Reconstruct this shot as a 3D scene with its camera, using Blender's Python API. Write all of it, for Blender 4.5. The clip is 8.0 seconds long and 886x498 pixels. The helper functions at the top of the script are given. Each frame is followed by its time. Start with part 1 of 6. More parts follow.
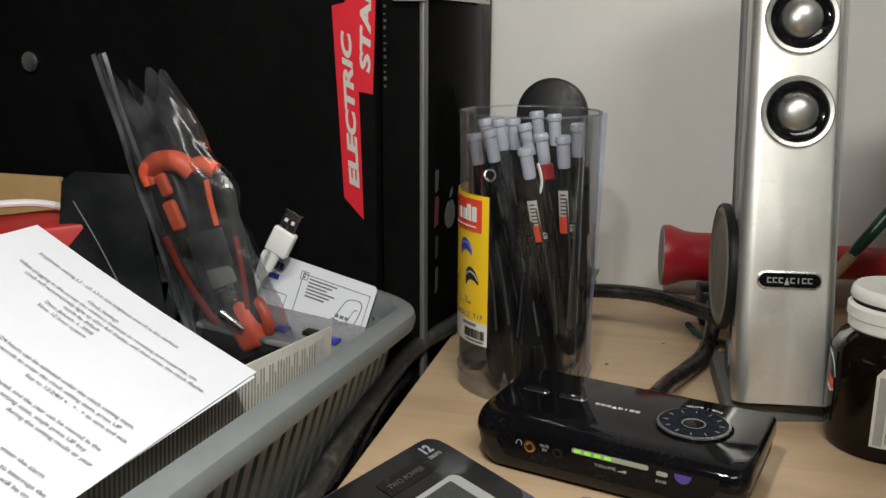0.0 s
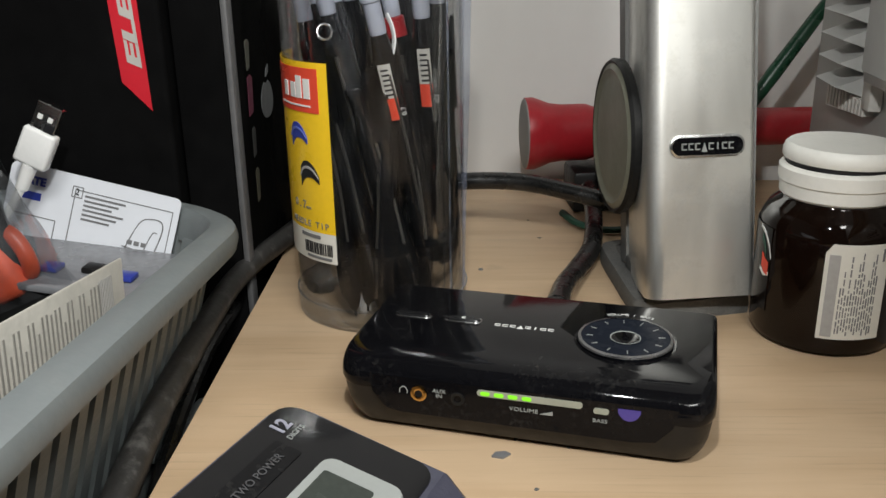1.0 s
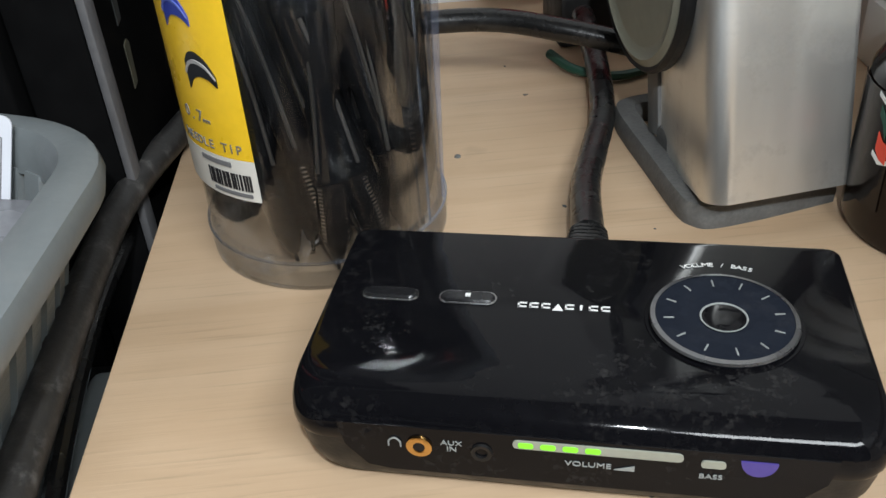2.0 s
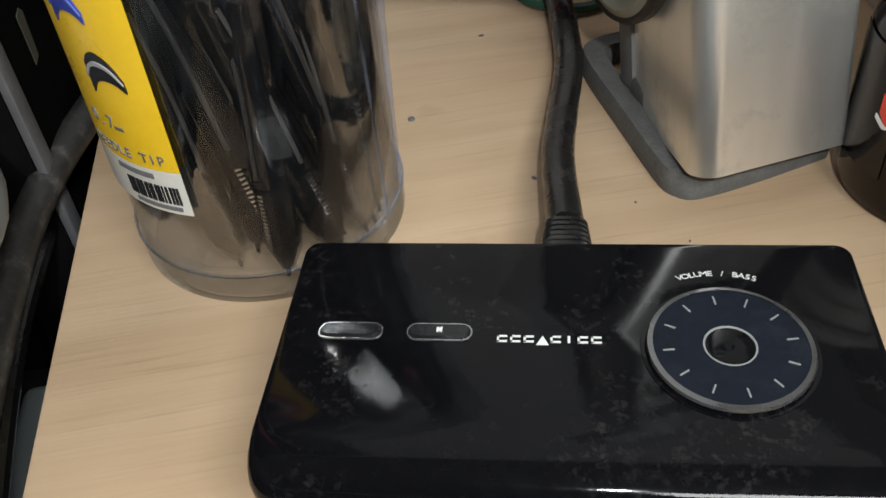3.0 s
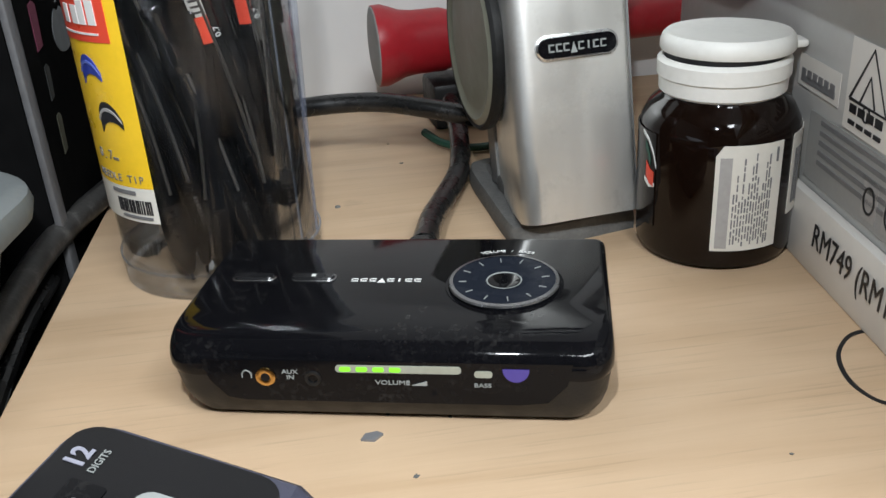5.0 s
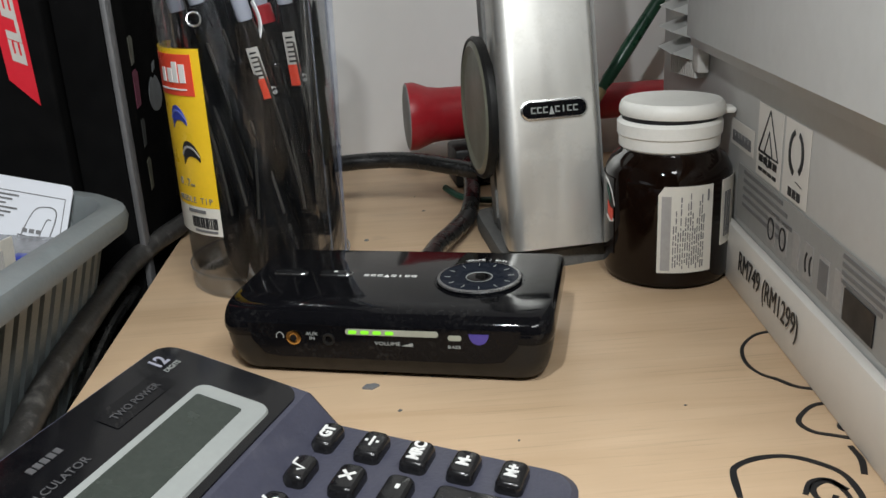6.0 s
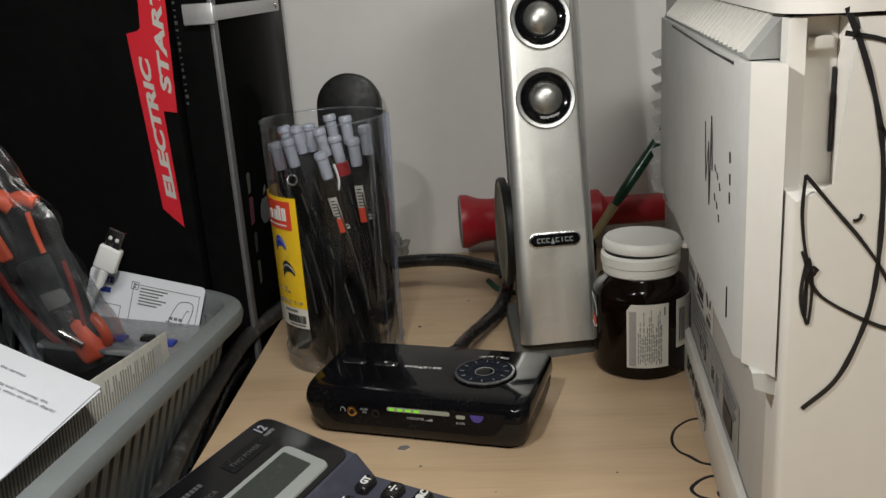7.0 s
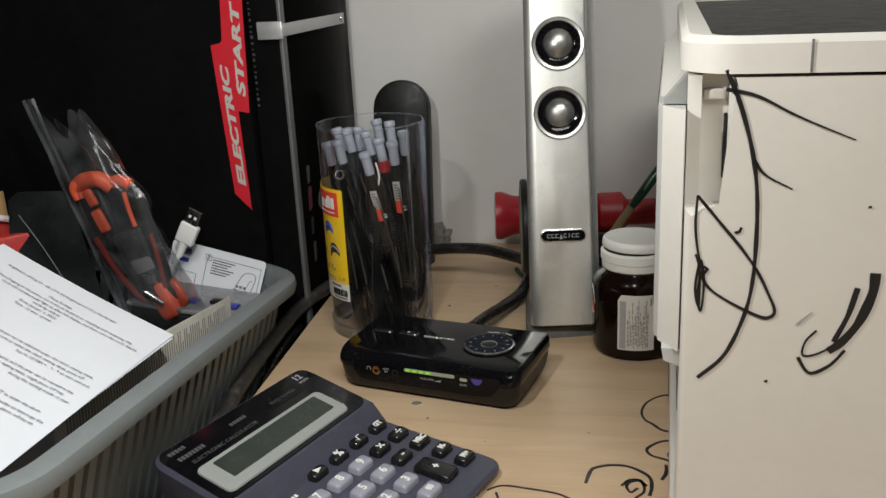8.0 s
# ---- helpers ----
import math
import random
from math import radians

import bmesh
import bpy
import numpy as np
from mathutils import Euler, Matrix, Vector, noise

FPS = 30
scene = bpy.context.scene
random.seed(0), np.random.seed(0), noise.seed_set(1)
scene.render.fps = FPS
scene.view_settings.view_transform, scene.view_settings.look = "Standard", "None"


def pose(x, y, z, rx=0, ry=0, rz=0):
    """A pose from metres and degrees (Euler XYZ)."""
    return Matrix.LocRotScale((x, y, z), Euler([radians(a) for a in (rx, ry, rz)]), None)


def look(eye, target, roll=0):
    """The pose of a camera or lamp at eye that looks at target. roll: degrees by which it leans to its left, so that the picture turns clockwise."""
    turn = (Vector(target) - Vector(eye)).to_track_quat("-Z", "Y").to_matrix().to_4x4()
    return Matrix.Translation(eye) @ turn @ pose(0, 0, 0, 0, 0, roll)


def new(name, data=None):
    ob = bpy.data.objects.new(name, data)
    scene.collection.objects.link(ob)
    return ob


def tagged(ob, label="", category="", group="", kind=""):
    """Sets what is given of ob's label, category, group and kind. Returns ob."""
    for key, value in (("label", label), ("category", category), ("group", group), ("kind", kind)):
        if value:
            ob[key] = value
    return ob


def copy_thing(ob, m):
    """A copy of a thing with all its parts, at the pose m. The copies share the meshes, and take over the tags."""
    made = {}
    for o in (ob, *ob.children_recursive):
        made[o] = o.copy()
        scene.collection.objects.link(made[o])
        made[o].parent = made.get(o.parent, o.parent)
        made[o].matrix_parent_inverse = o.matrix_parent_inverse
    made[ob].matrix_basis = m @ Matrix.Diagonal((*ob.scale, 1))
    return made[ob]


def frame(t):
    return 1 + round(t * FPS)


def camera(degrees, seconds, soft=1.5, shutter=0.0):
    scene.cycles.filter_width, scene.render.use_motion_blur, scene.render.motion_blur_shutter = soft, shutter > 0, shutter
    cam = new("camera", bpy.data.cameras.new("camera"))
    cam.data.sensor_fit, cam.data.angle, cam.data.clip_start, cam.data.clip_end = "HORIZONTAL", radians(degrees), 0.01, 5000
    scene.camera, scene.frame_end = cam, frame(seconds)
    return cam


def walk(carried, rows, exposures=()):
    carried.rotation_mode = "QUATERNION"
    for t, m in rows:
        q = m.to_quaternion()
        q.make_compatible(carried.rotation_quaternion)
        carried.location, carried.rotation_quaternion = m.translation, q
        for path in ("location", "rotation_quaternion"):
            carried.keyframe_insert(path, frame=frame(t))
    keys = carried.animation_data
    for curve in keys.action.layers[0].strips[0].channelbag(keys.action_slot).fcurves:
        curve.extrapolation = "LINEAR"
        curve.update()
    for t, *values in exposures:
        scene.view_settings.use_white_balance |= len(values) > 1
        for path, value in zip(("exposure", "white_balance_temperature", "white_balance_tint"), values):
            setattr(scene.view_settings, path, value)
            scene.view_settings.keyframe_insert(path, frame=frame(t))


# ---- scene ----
cam = camera(52.46, 8.0)
PATH = [
    (0, (0.04630, 0.01884, 0.21491), (0.02906, 0.50413, 0.09574), 0.37),
    (0.5, (0.04707, 0.09056, 0.19249), (0.10425, 0.57058, 0.06479), 0.10),
    (1, (0.03211, 0.13853, 0.17617), (0.11810, 0.60087, 0.00633), -0.98),
    (1.5, (0.03547, 0.23024, 0.16592), (0.13347, 0.66421, -0.06225), -2.93),
    (2, (0.04634, 0.27767, 0.17046), (0.15177, 0.67796, -0.10999), -4.24),
    (2.2, (0.04990, 0.29400, 0.16823), (0.15856, 0.68250, -0.12717), -4.68),
    (3.3, (0.05993, 0.32227, 0.19772), (0.17425, 0.67223, -0.14060), -6.28),
    (3.5, (0.05855, 0.31629, 0.20976), (0.17487, 0.66690, -0.12720), -6.37),
    (4, (0.05897, 0.31233, 0.21021), (0.18129, 0.67047, -0.11656), -6.01),
    (4.5, (0.05711, 0.24141, 0.16924), (0.19320, 0.64221, -0.09691), -4.19),
    (4.7, (0.05597, 0.21739, 0.16636), (0.19954, 0.62980, -0.07717), -3.56),
    (5.8, (0.05352, 0.11584, 0.15743), (0.18183, 0.56812, -0.01281), -3.13),
    (6, (0.04931, 0.09118, 0.16596), (0.17153, 0.54692, 0.00056), -3.08),
    (6.5, (0.05407, 0.01922, 0.20812), (0.15217, 0.48424, 0.05278), -3.47),
    (7, (0.06534, -0.04757, 0.25278), (0.13409, 0.42572, 0.10695), -3.95),
    (7.5, (0.07497, -0.10326, 0.26359), (0.11357, 0.37547, 0.12456), -3.95),
    (8, (0.09857, -0.14496, 0.27959), (0.12042, 0.33167, 0.13012), -2.82),
]
walk(cam, [(t, look(eye, target, roll)) for t, eye, target, roll in PATH],
     [(0, -0.02, 6750, 10), (0.5, 0.0, 6700, 10), (1.0, 0.2, 6500, 10), (1.5, 0.47, 6250, 10), (2.0, 0.5, 6000, 10), (3.5, 0.4, 6300, 10), (4.0, 0.48, 6250, 10), (4.5, 0.6, 5900, 10),
      (5.8, 0.33, 6200, 10), (6.0, 0.18, 6250, 10), (6.5, -0.24, 6600, 10), (7.0, -0.44, 6650, 10), (7.5, -0.42, 6600, 10), (8.0, -0.36, 6600, 10)])


# ---- light ----
world = bpy.data.worlds.new("room_world")
scene.world = world
world.use_nodes = True
world.node_tree.nodes["Background"].inputs[0].default_value = (0.9, 0.95, 1.0, 1)
world.node_tree.nodes["Background"].inputs[1].default_value = 0.02


def lamp(name, kind, m, watts, colour, size):
    data = bpy.data.lights.new(name, kind)
    data.energy, data.color = watts, colour
    if kind == "AREA":
        data.shape, data.size, data.size_y = "RECTANGLE", size[0], size[1]
    else:
        data.shadow_soft_size = size
    ob = new(name, data)
    ob.matrix_world = m
    return ob


# the ceiling tube, and the torch of the recording phone, which is held over the desk
lamp("ceiling_tube_light", "AREA", look((0.30, -0.85, 1.48), (0.12, 0.5, 0.1)), 25.0, (0.975, 0.985, 0.945), (1.1, 0.25))
lamp("phone_torch_light", "POINT", pose(0.035, 0.19, 0.33), 3.0, (0.975, 0.985, 0.96), 0.006)

# ---- materials ----
def nodes_of(name):
    m = bpy.data.materials.new(name)
    m.use_nodes = True
    nt = m.node_tree
    return m, nt, nt.nodes["Principled BSDF"]


def mat(name, col, rough=0.5, metal=0.0, var=0.12, scale=80.0, bump=0.08, stretch=(1, 1, 1), dirt=0.0, dirt_col=(0.3, 0.28, 0.25),
        dirt_scale=30.0, spec=0.5, per_object=0.0, rough_var=0.1, patchy=0.0):
    """A plain surface with grain and stains at two scales, optional dust patches, in object metres."""
    m, nt, b = nodes_of(name)
    N, L = nt.nodes.new, nt.links.new
    tc = N("ShaderNodeTexCoord")
    mp = N("ShaderNodeMapping")
    mp.inputs["Scale"].default_value = stretch
    L(tc.outputs["Object"], mp.inputs[0])
    fine, broad = N("ShaderNodeTexNoise"), N("ShaderNodeTexNoise")
    fine.inputs["Scale"].default_value, broad.inputs["Scale"].default_value = scale * 6, scale
    fine.inputs["Detail"].default_value, broad.inputs["Detail"].default_value = 6, 3
    L(mp.outputs[0], fine.inputs["Vector"])
    L(mp.outputs[0], broad.inputs["Vector"])
    add = N("ShaderNodeMath")
    add.operation = "ADD"
    L(fine.outputs["Fac"], add.inputs[0])
    L(broad.outputs["Fac"], add.inputs[1])
    ramp = N("ShaderNodeMapRange")
    ramp.inputs[1].default_value, ramp.inputs[2].default_value = 0.6, 1.4
    ramp.inputs[3].default_value, ramp.inputs[4].default_value = 1 - var, 1 + var
    L(add.outputs[0], ramp.inputs[0])
    sc = N("ShaderNodeVectorMath")
    sc.operation = "SCALE"
    sc.inputs[0].default_value = col[:3]
    L(ramp.outputs[0], sc.inputs["Scale"])
    out = sc.outputs[0]
    if per_object:
        oi = N("ShaderNodeObjectInfo")
        r2 = N("ShaderNodeMapRange")
        r2.inputs[3].default_value, r2.inputs[4].default_value = 1 - per_object, 1 + per_object
        L(oi.outputs["Random"], r2.inputs[0])
        s2 = N("ShaderNodeVectorMath")
        s2.operation = "SCALE"
        L(out, s2.inputs[0])
        L(r2.outputs[0], s2.inputs["Scale"])
        out = s2.outputs[0]
    rr = N("ShaderNodeMapRange")
    rr.inputs[1].default_value, rr.inputs[2].default_value = 0.3, 0.7
    rr.inputs[3].default_value, rr.inputs[4].default_value = max(0.02, rough - rough_var), min(1, rough + rough_var)
    L(broad.outputs["Fac"], rr.inputs[0])
    rough_out = rr.outputs[0]
    if dirt:
        dn = N("ShaderNodeTexNoise")
        dn.inputs["Scale"].default_value, dn.inputs["Detail"].default_value, dn.inputs["Roughness"].default_value = dirt_scale, 10, 0.72
        L(tc.outputs["Object"], dn.inputs["Vector"])
        dr = N("ShaderNodeMapRange")
        dr.inputs[1].default_value, dr.inputs[2].default_value = 0.52, 0.8
        dr.inputs[3].default_value, dr.inputs[4].default_value = 0, dirt
        L(dn.outputs["Fac"], dr.inputs[0])
        if patchy:
            pn, pr, pm2 = N("ShaderNodeTexNoise"), N("ShaderNodeMapRange"), N("ShaderNodeMath")
            pn.inputs["Scale"].default_value, pn.inputs["Detail"].default_value = patchy, 3
            L(tc.outputs["Object"], pn.inputs["Vector"])
            pr.inputs[1].default_value, pr.inputs[2].default_value = 0.45, 0.68
            L(pn.outputs["Fac"], pr.inputs[0])
            pm2.operation = "MULTIPLY"
            L(dr.outputs[0], pm2.inputs[0])
            L(pr.outputs[0], pm2.inputs[1])
            dr = pm2
        mx = N("ShaderNodeMix")
        mx.data_type = "RGBA"
        L(dr.outputs[0], mx.inputs[0])
        L(out, mx.inputs[6])
        mx.inputs[7].default_value = (*dirt_col, 1)
        out = mx.outputs[2]
        mr = N("ShaderNodeMix")
        L(dr.outputs[0], mr.inputs[0])
        L(rough_out, mr.inputs[2])
        mr.inputs[3].default_value = 0.75
        rough_out = mr.outputs[0]
    L(out, b.inputs["Base Color"])
    L(rough_out, b.inputs["Roughness"])
    b.inputs["Metallic"].default_value = metal
    b.inputs["Specular IOR Level"].default_value = spec
    if spec < 0.15:
        b.inputs["IOR"].default_value = 1.12
    if bump:
        bp = N("ShaderNodeBump")
        bp.inputs["Strength"].default_value, bp.inputs["Distance"].default_value = bump, 0.001
        L(fine.outputs["Fac"], bp.inputs["Height"])
        L(bp.outputs[0], b.inputs["Normal"])
    return m


def wood_mat(name):
    m, nt, b = nodes_of(name)
    N, L = nt.nodes.new, nt.links.new
    tc = N("ShaderNodeTexCoord")
    mp, mq = N("ShaderNodeMapping"), N("ShaderNodeMapping")
    mp.inputs["Scale"].default_value, mq.inputs["Scale"].default_value = (6, 60, 20), (14, 420, 60)
    L(tc.outputs["Object"], mp.inputs[0])
    L(tc.outputs["Object"], mq.inputs[0])
    n1, n2, n3, n4 = (N("ShaderNodeTexNoise") for _ in range(4))
    for n, s, d in ((n1, 1.0, 4), (n2, 1.6, 6), (n3, 9.0, 3), (n4, 26.0, 4)):
        n.inputs["Scale"].default_value, n.inputs["Detail"].default_value = s, d
    n1.inputs["Distortion"].default_value = 0.8
    L(mp.outputs[0], n1.inputs["Vector"])
    L(mq.outputs[0], n2.inputs["Vector"])
    L(tc.outputs["Object"], n3.inputs["Vector"])
    L(tc.outputs["Object"], n4.inputs["Vector"])
    r1 = N("ShaderNodeValToRGB")
    r1.color_ramp.elements[0].position, r1.color_ramp.elements[1].position = 0.3, 0.7
    r1.color_ramp.elements[0].color, r1.color_ramp.elements[1].color = (0.545, 0.380, 0.232, 1), (0.640, 0.466, 0.302, 1)
    L(n1.outputs["Fac"], r1.inputs[0])
    r2 = N("ShaderNodeMapRange")
    r2.inputs[1].default_value, r2.inputs[2].default_value, r2.inputs[3].default_value, r2.inputs[4].default_value = 0.57, 0.72, 1.0, 0.85
    L(n2.outputs["Fac"], r2.inputs[0])
    r3 = N("ShaderNodeMapRange")
    r3.inputs[1].default_value, r3.inputs[2].default_value, r3.inputs[3].default_value, r3.inputs[4].default_value = 0.35, 0.65, 0.89, 1.07
    L(n3.outputs["Fac"], r3.inputs[0])
    r4 = N("ShaderNodeMapRange")
    r4.inputs[1].default_value, r4.inputs[2].default_value, r4.inputs[3].default_value, r4.inputs[4].default_value = 0.66, 0.76, 1.0, 0.80
    L(n4.outputs["Fac"], r4.inputs[0])
    mu, mv = N("ShaderNodeMath"), N("ShaderNodeMath")
    mu.operation = mv.operation = "MULTIPLY"
    L(r2.outputs[0], mu.inputs[0])
    L(r3.outputs[0], mu.inputs[1])
    L(mu.outputs[0], mv.inputs[0])
    L(r4.outputs[0], mv.inputs[1])
    sc = N("ShaderNodeVectorMath")
    sc.operation = "SCALE"
    L(r1.outputs[0], sc.inputs[0])
    L(mv.outputs[0], sc.inputs["Scale"])
    L(sc.outputs[0], b.inputs["Base Color"])
    b.inputs["Roughness"].default_value = 0.5
    bp = N("ShaderNodeBump")
    bp.inputs["Strength"].default_value, bp.inputs["Distance"].default_value = 0.12, 0.0006
    L(n2.outputs["Fac"], bp.inputs["Height"])
    L(bp.outputs[0], b.inputs["Normal"])
    return m


def clear_mat(name, tint=(0.93, 0.95, 0.97), gloss=0.08, rough=0.06, haze=0.04, haze_col=(0.6, 0.65, 0.7), crumple=0.0, scale=40.0):
    """Thin clear plastic: it lets light through, with a gloss that grows at grazing angles and a little haze."""
    m = bpy.data.materials.new(name)
    m.use_nodes = True
    nt = m.node_tree
    nt.nodes.clear()
    N, L = nt.nodes.new, nt.links.new
    out, tr, gl, df = N("ShaderNodeOutputMaterial"), N("ShaderNodeBsdfTransparent"), N("ShaderNodeBsdfGlossy"), N("ShaderNodeBsdfDiffuse")
    tr.inputs[0].default_value = (*tint, 1)
    df.inputs[0].default_value = (*haze_col, 1)
    gl.inputs["Roughness"].default_value = rough
    tc, nz = N("ShaderNodeTexCoord"), N("ShaderNodeTexNoise")
    nz.inputs["Scale"].default_value, nz.inputs["Detail"].default_value = scale, 5
    L(tc.outputs["Object"], nz.inputs["Vector"])
    bp = N("ShaderNodeBump")
    bp.inputs["Strength"].default_value, bp.inputs["Distance"].default_value = 0.15 + crumple, 0.002 + 0.01 * crumple
    L(nz.outputs["Fac"], bp.inputs["Height"])
    fr = N("ShaderNodeFresnel")
    fr.inputs["IOR"].default_value = 1.45
    L(bp.outputs[0], gl.inputs["Normal"])
    L(bp.outputs[0], fr.inputs["Normal"])
    ad = N("ShaderNodeMath")
    ad.operation, ad.use_clamp = "MULTIPLY_ADD", True
    ad.inputs[1].default_value, ad.inputs[2].default_value = 0.4, gloss
    L(fr.outputs[0], ad.inputs[0])
    hz = N("ShaderNodeMapRange")
    hz.inputs[1].default_value, hz.inputs[2].default_value, hz.inputs[3].default_value, hz.inputs[4].default_value = 0.35, 0.75, 0, haze * 2
    L(nz.outputs["Fac"], hz.inputs[0])
    m1, m2 = N("ShaderNodeMixShader"), N("ShaderNodeMixShader")
    L(hz.outputs[0], m1.inputs[0])
    L(tr.outputs[0], m1.inputs[1])
    L(df.outputs[0], m1.inputs[2])
    L(ad.outputs[0], m2.inputs[0])
    L(m1.outputs[0], m2.inputs[1])
    L(gl.outputs[0], m2.inputs[2])
    L(m2.outputs[0], out.inputs[0])
    return m


def glow_mat(name, col, strength):
    m, nt, b = nodes_of(name)
    b.inputs["Base Color"].default_value = (*col, 1)
    b.inputs["Emission Color"].default_value = (*col, 1)
    b.inputs["Emission Strength"].default_value = strength
    return m


WOOD = wood_mat("desk_wood")
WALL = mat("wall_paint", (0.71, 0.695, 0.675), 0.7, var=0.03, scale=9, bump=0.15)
# dark colour for unseen walls and ceiling: the room's dimness is put into it
UNSEEN_ROOM_DARK = mat("unseen_room_dark", (0.2, 0.196, 0.19), 0.75, var=0.05, scale=9, bump=0.1)
DARK_FLOOR = mat("dark_floor", (0.05, 0.048, 0.045), 0.6, var=0.2, scale=12)
GLOSS_BLACK = mat("dusty_gloss_black", (0.004, 0.004, 0.005), 0.07, var=0.2, scale=60, bump=0.02, dirt=0.2, dirt_col=(0.22, 0.21, 0.195), dirt_scale=420, patchy=48, rough_var=0.03, spec=0.16)
MATT_BLACK = mat("matt_black_plastic", (0.008, 0.008, 0.008), 0.45, var=0.2, scale=200, bump=0.1, dirt=0.05, spec=0.35)
CABINET = mat("black_lacquer", (0.0052, 0.0052, 0.0054), 0.45, var=0.25, scale=14, bump=0.03, dirt=0.006, dirt_scale=40, spec=0.05)
CABINET_SIDE = mat("black_gloss_lacquer", (0.004, 0.004, 0.004), 0.12, var=0.25, scale=20, bump=0.02, dirt=0.004, spec=0.04)
EDGE_SILVER = mat("dull_edge_strip", (0.14, 0.14, 0.145), 0.45, 0.3, var=0.15, scale=40, dirt=0.2)
SILVER = mat("dull_silver_strip", (0.55, 0.55, 0.56), 0.4, 0.6, var=0.1, scale=40)
BRUSHED = mat("brushed_aluminium", (0.86, 0.855, 0.82), 0.40, 0.92, var=0.05, scale=30, stretch=(1, 1, 0.15), bump=0.05, dirt=0.6, dirt_col=(0.35, 0.335, 0.28), dirt_scale=42, rough_var=0.12)
CHROME = mat("bright_ring", (0.5, 0.5, 0.49), 0.42, 1.0, var=0.05)
DOME = mat("tweeter_dome", (0.42, 0.42, 0.4), 0.40, 1.0, var=0.05)
SPEAKER_GREY = mat("grey_speaker_shell", (0.20, 0.20, 0.195), 0.5, var=0.1, scale=60, dirt=0.2)
RUBBER = mat("dusty_rubber", (0.12, 0.12, 0.115), 0.8, var=0.25, scale=120, bump=0.3, dirt=0.6, dirt_col=(0.2, 0.19, 0.17), dirt_scale=60)
CABLE = mat("black_cable", (0.010, 0.010, 0.010), 0.28, var=0.2, scale=90, dirt=0.22, dirt_col=(0.21, 0.2, 0.19), dirt_scale=70)
GREEN_CABLE = mat("green_cable", (0.02, 0.075, 0.05), 0.5)
RED = mat("red_plastic", (0.36, 0.012, 0.02), 0.4, var=0.1, scale=50, dirt=0.15)
AMBER = mat("dark_amber_glass", (0.0065, 0.0030, 0.0018), 0.06, var=0.2, scale=60, bump=0.02, dirt=0.03, dirt_col=(0.2, 0.18, 0.16), dirt_scale=90, rough_var=0.03, spec=0.28)
CAP = mat("white_cap", (0.80, 0.79, 0.745), 0.45, var=0.04, scale=60, dirt=0.2, dirt_col=(0.45, 0.42, 0.36), dirt_scale=50)
LABEL = mat("label_paper", (0.68, 0.66, 0.60), 0.55, var=0.05, scale=60)
LABEL_GREY = mat("label_grey", (0.35, 0.34, 0.33), 0.55)
INK = mat("black_ink", (0.008, 0.008, 0.01), 0.5, bump=0)
PRINT_GREY = mat("grey_print", (0.16, 0.16, 0.165), 0.6, bump=0)
YELLOW = mat("yellow_label", (0.86, 0.55, 0.02), 0.35, var=0.05)
LABEL_RED = mat("red_label", (0.72, 0.07, 0.035), 0.35, var=0.05)
BLUE = mat("blue_print", (0.03, 0.05, 0.32), 0.4)
WHITE_PRINT = mat("white_print", (0.75, 0.75, 0.73), 0.5, var=0.06, bump=0)
TUB_CLEAR = clear_mat("clear_tub", tint=(0.98, 0.985, 0.99), gloss=0.0, rough=0.05, haze=0.004, crumple=0.10, scale=22)
TUB_EDGE = clear_mat("clear_tub_seam", tint=(0.8, 0.83, 0.88), gloss=0.05, rough=0.15, haze=0.13, haze_col=(0.42, 0.46, 0.54))
BAG_CLEAR = clear_mat("clear_bag", tint=(0.84, 0.85, 0.86), gloss=0.02, rough=0.22, haze=0.075, haze_col=(0.46, 0.48, 0.51), crumple=0.3, scale=30)
DARK_FILM = clear_mat("dark_film", tint=(0.25, 0.26, 0.27), gloss=0.03, rough=0.25, haze=0.06, haze_col=(0.2, 0.21, 0.22), crumple=0.2)
PEN_BLACK = mat("pen_black", (0.006, 0.006, 0.0065), 0.1, var=0.2, per_object=0.3, rough_var=0.03)
PEN_SMOKE = mat("pen_smoke", (0.015, 0.0115, 0.0095), 0.11, var=0.3, scale=60, per_object=0.5, rough_var=0.04)
INK_TUBE = mat("ink_tube", (0.050, 0.046, 0.041), 0.35, var=0.2, per_object=0.5)
SPRING = mat("pen_spring", (0.7, 0.7, 0.7), 0.2, 1.0, var=0.1)
PEN_GREY = mat("pen_button_grey", (0.36, 0.38, 0.45), 0.35, var=0.06, per_object=0.08)
ORANGE = mat("orange_rubber", (0.88, 0.13, 0.055), 0.5, var=0.1)
BASKET = mat("grey_basket_plastic", (0.185, 0.205, 0.210), 0.45, var=0.06, scale=50, bump=0.1, dirt=0.12, dirt_col=(0.42, 0.4, 0.36))
PAPER = mat("white_paper", (0.68, 0.70, 0.75), 0.7, var=0.02, scale=30, bump=0.05)
CARDBOARD = mat("worn_grey_card", (0.55, 0.53, 0.48), 0.75, var=0.12, scale=60, bump=0.15)
BROWN = mat("brown_cardboard", (0.45, 0.28, 0.12), 0.8, var=0.1)
USB_WHITE = mat("white_usb_plastic", (0.78, 0.78, 0.77), 0.35, var=0.03)
DARK_CHROME = mat("dark_chrome", (0.24, 0.24, 0.245), 0.3, 0.9, var=0.1)
STEEL = mat("plug_steel", (0.6, 0.6, 0.6), 0.25, 1.0, var=0.05)
CALC_BODY = mat("calc_slate_plastic", (0.050, 0.051, 0.076), 0.42, var=0.12, scale=120, bump=0.2, dirt=0.12)
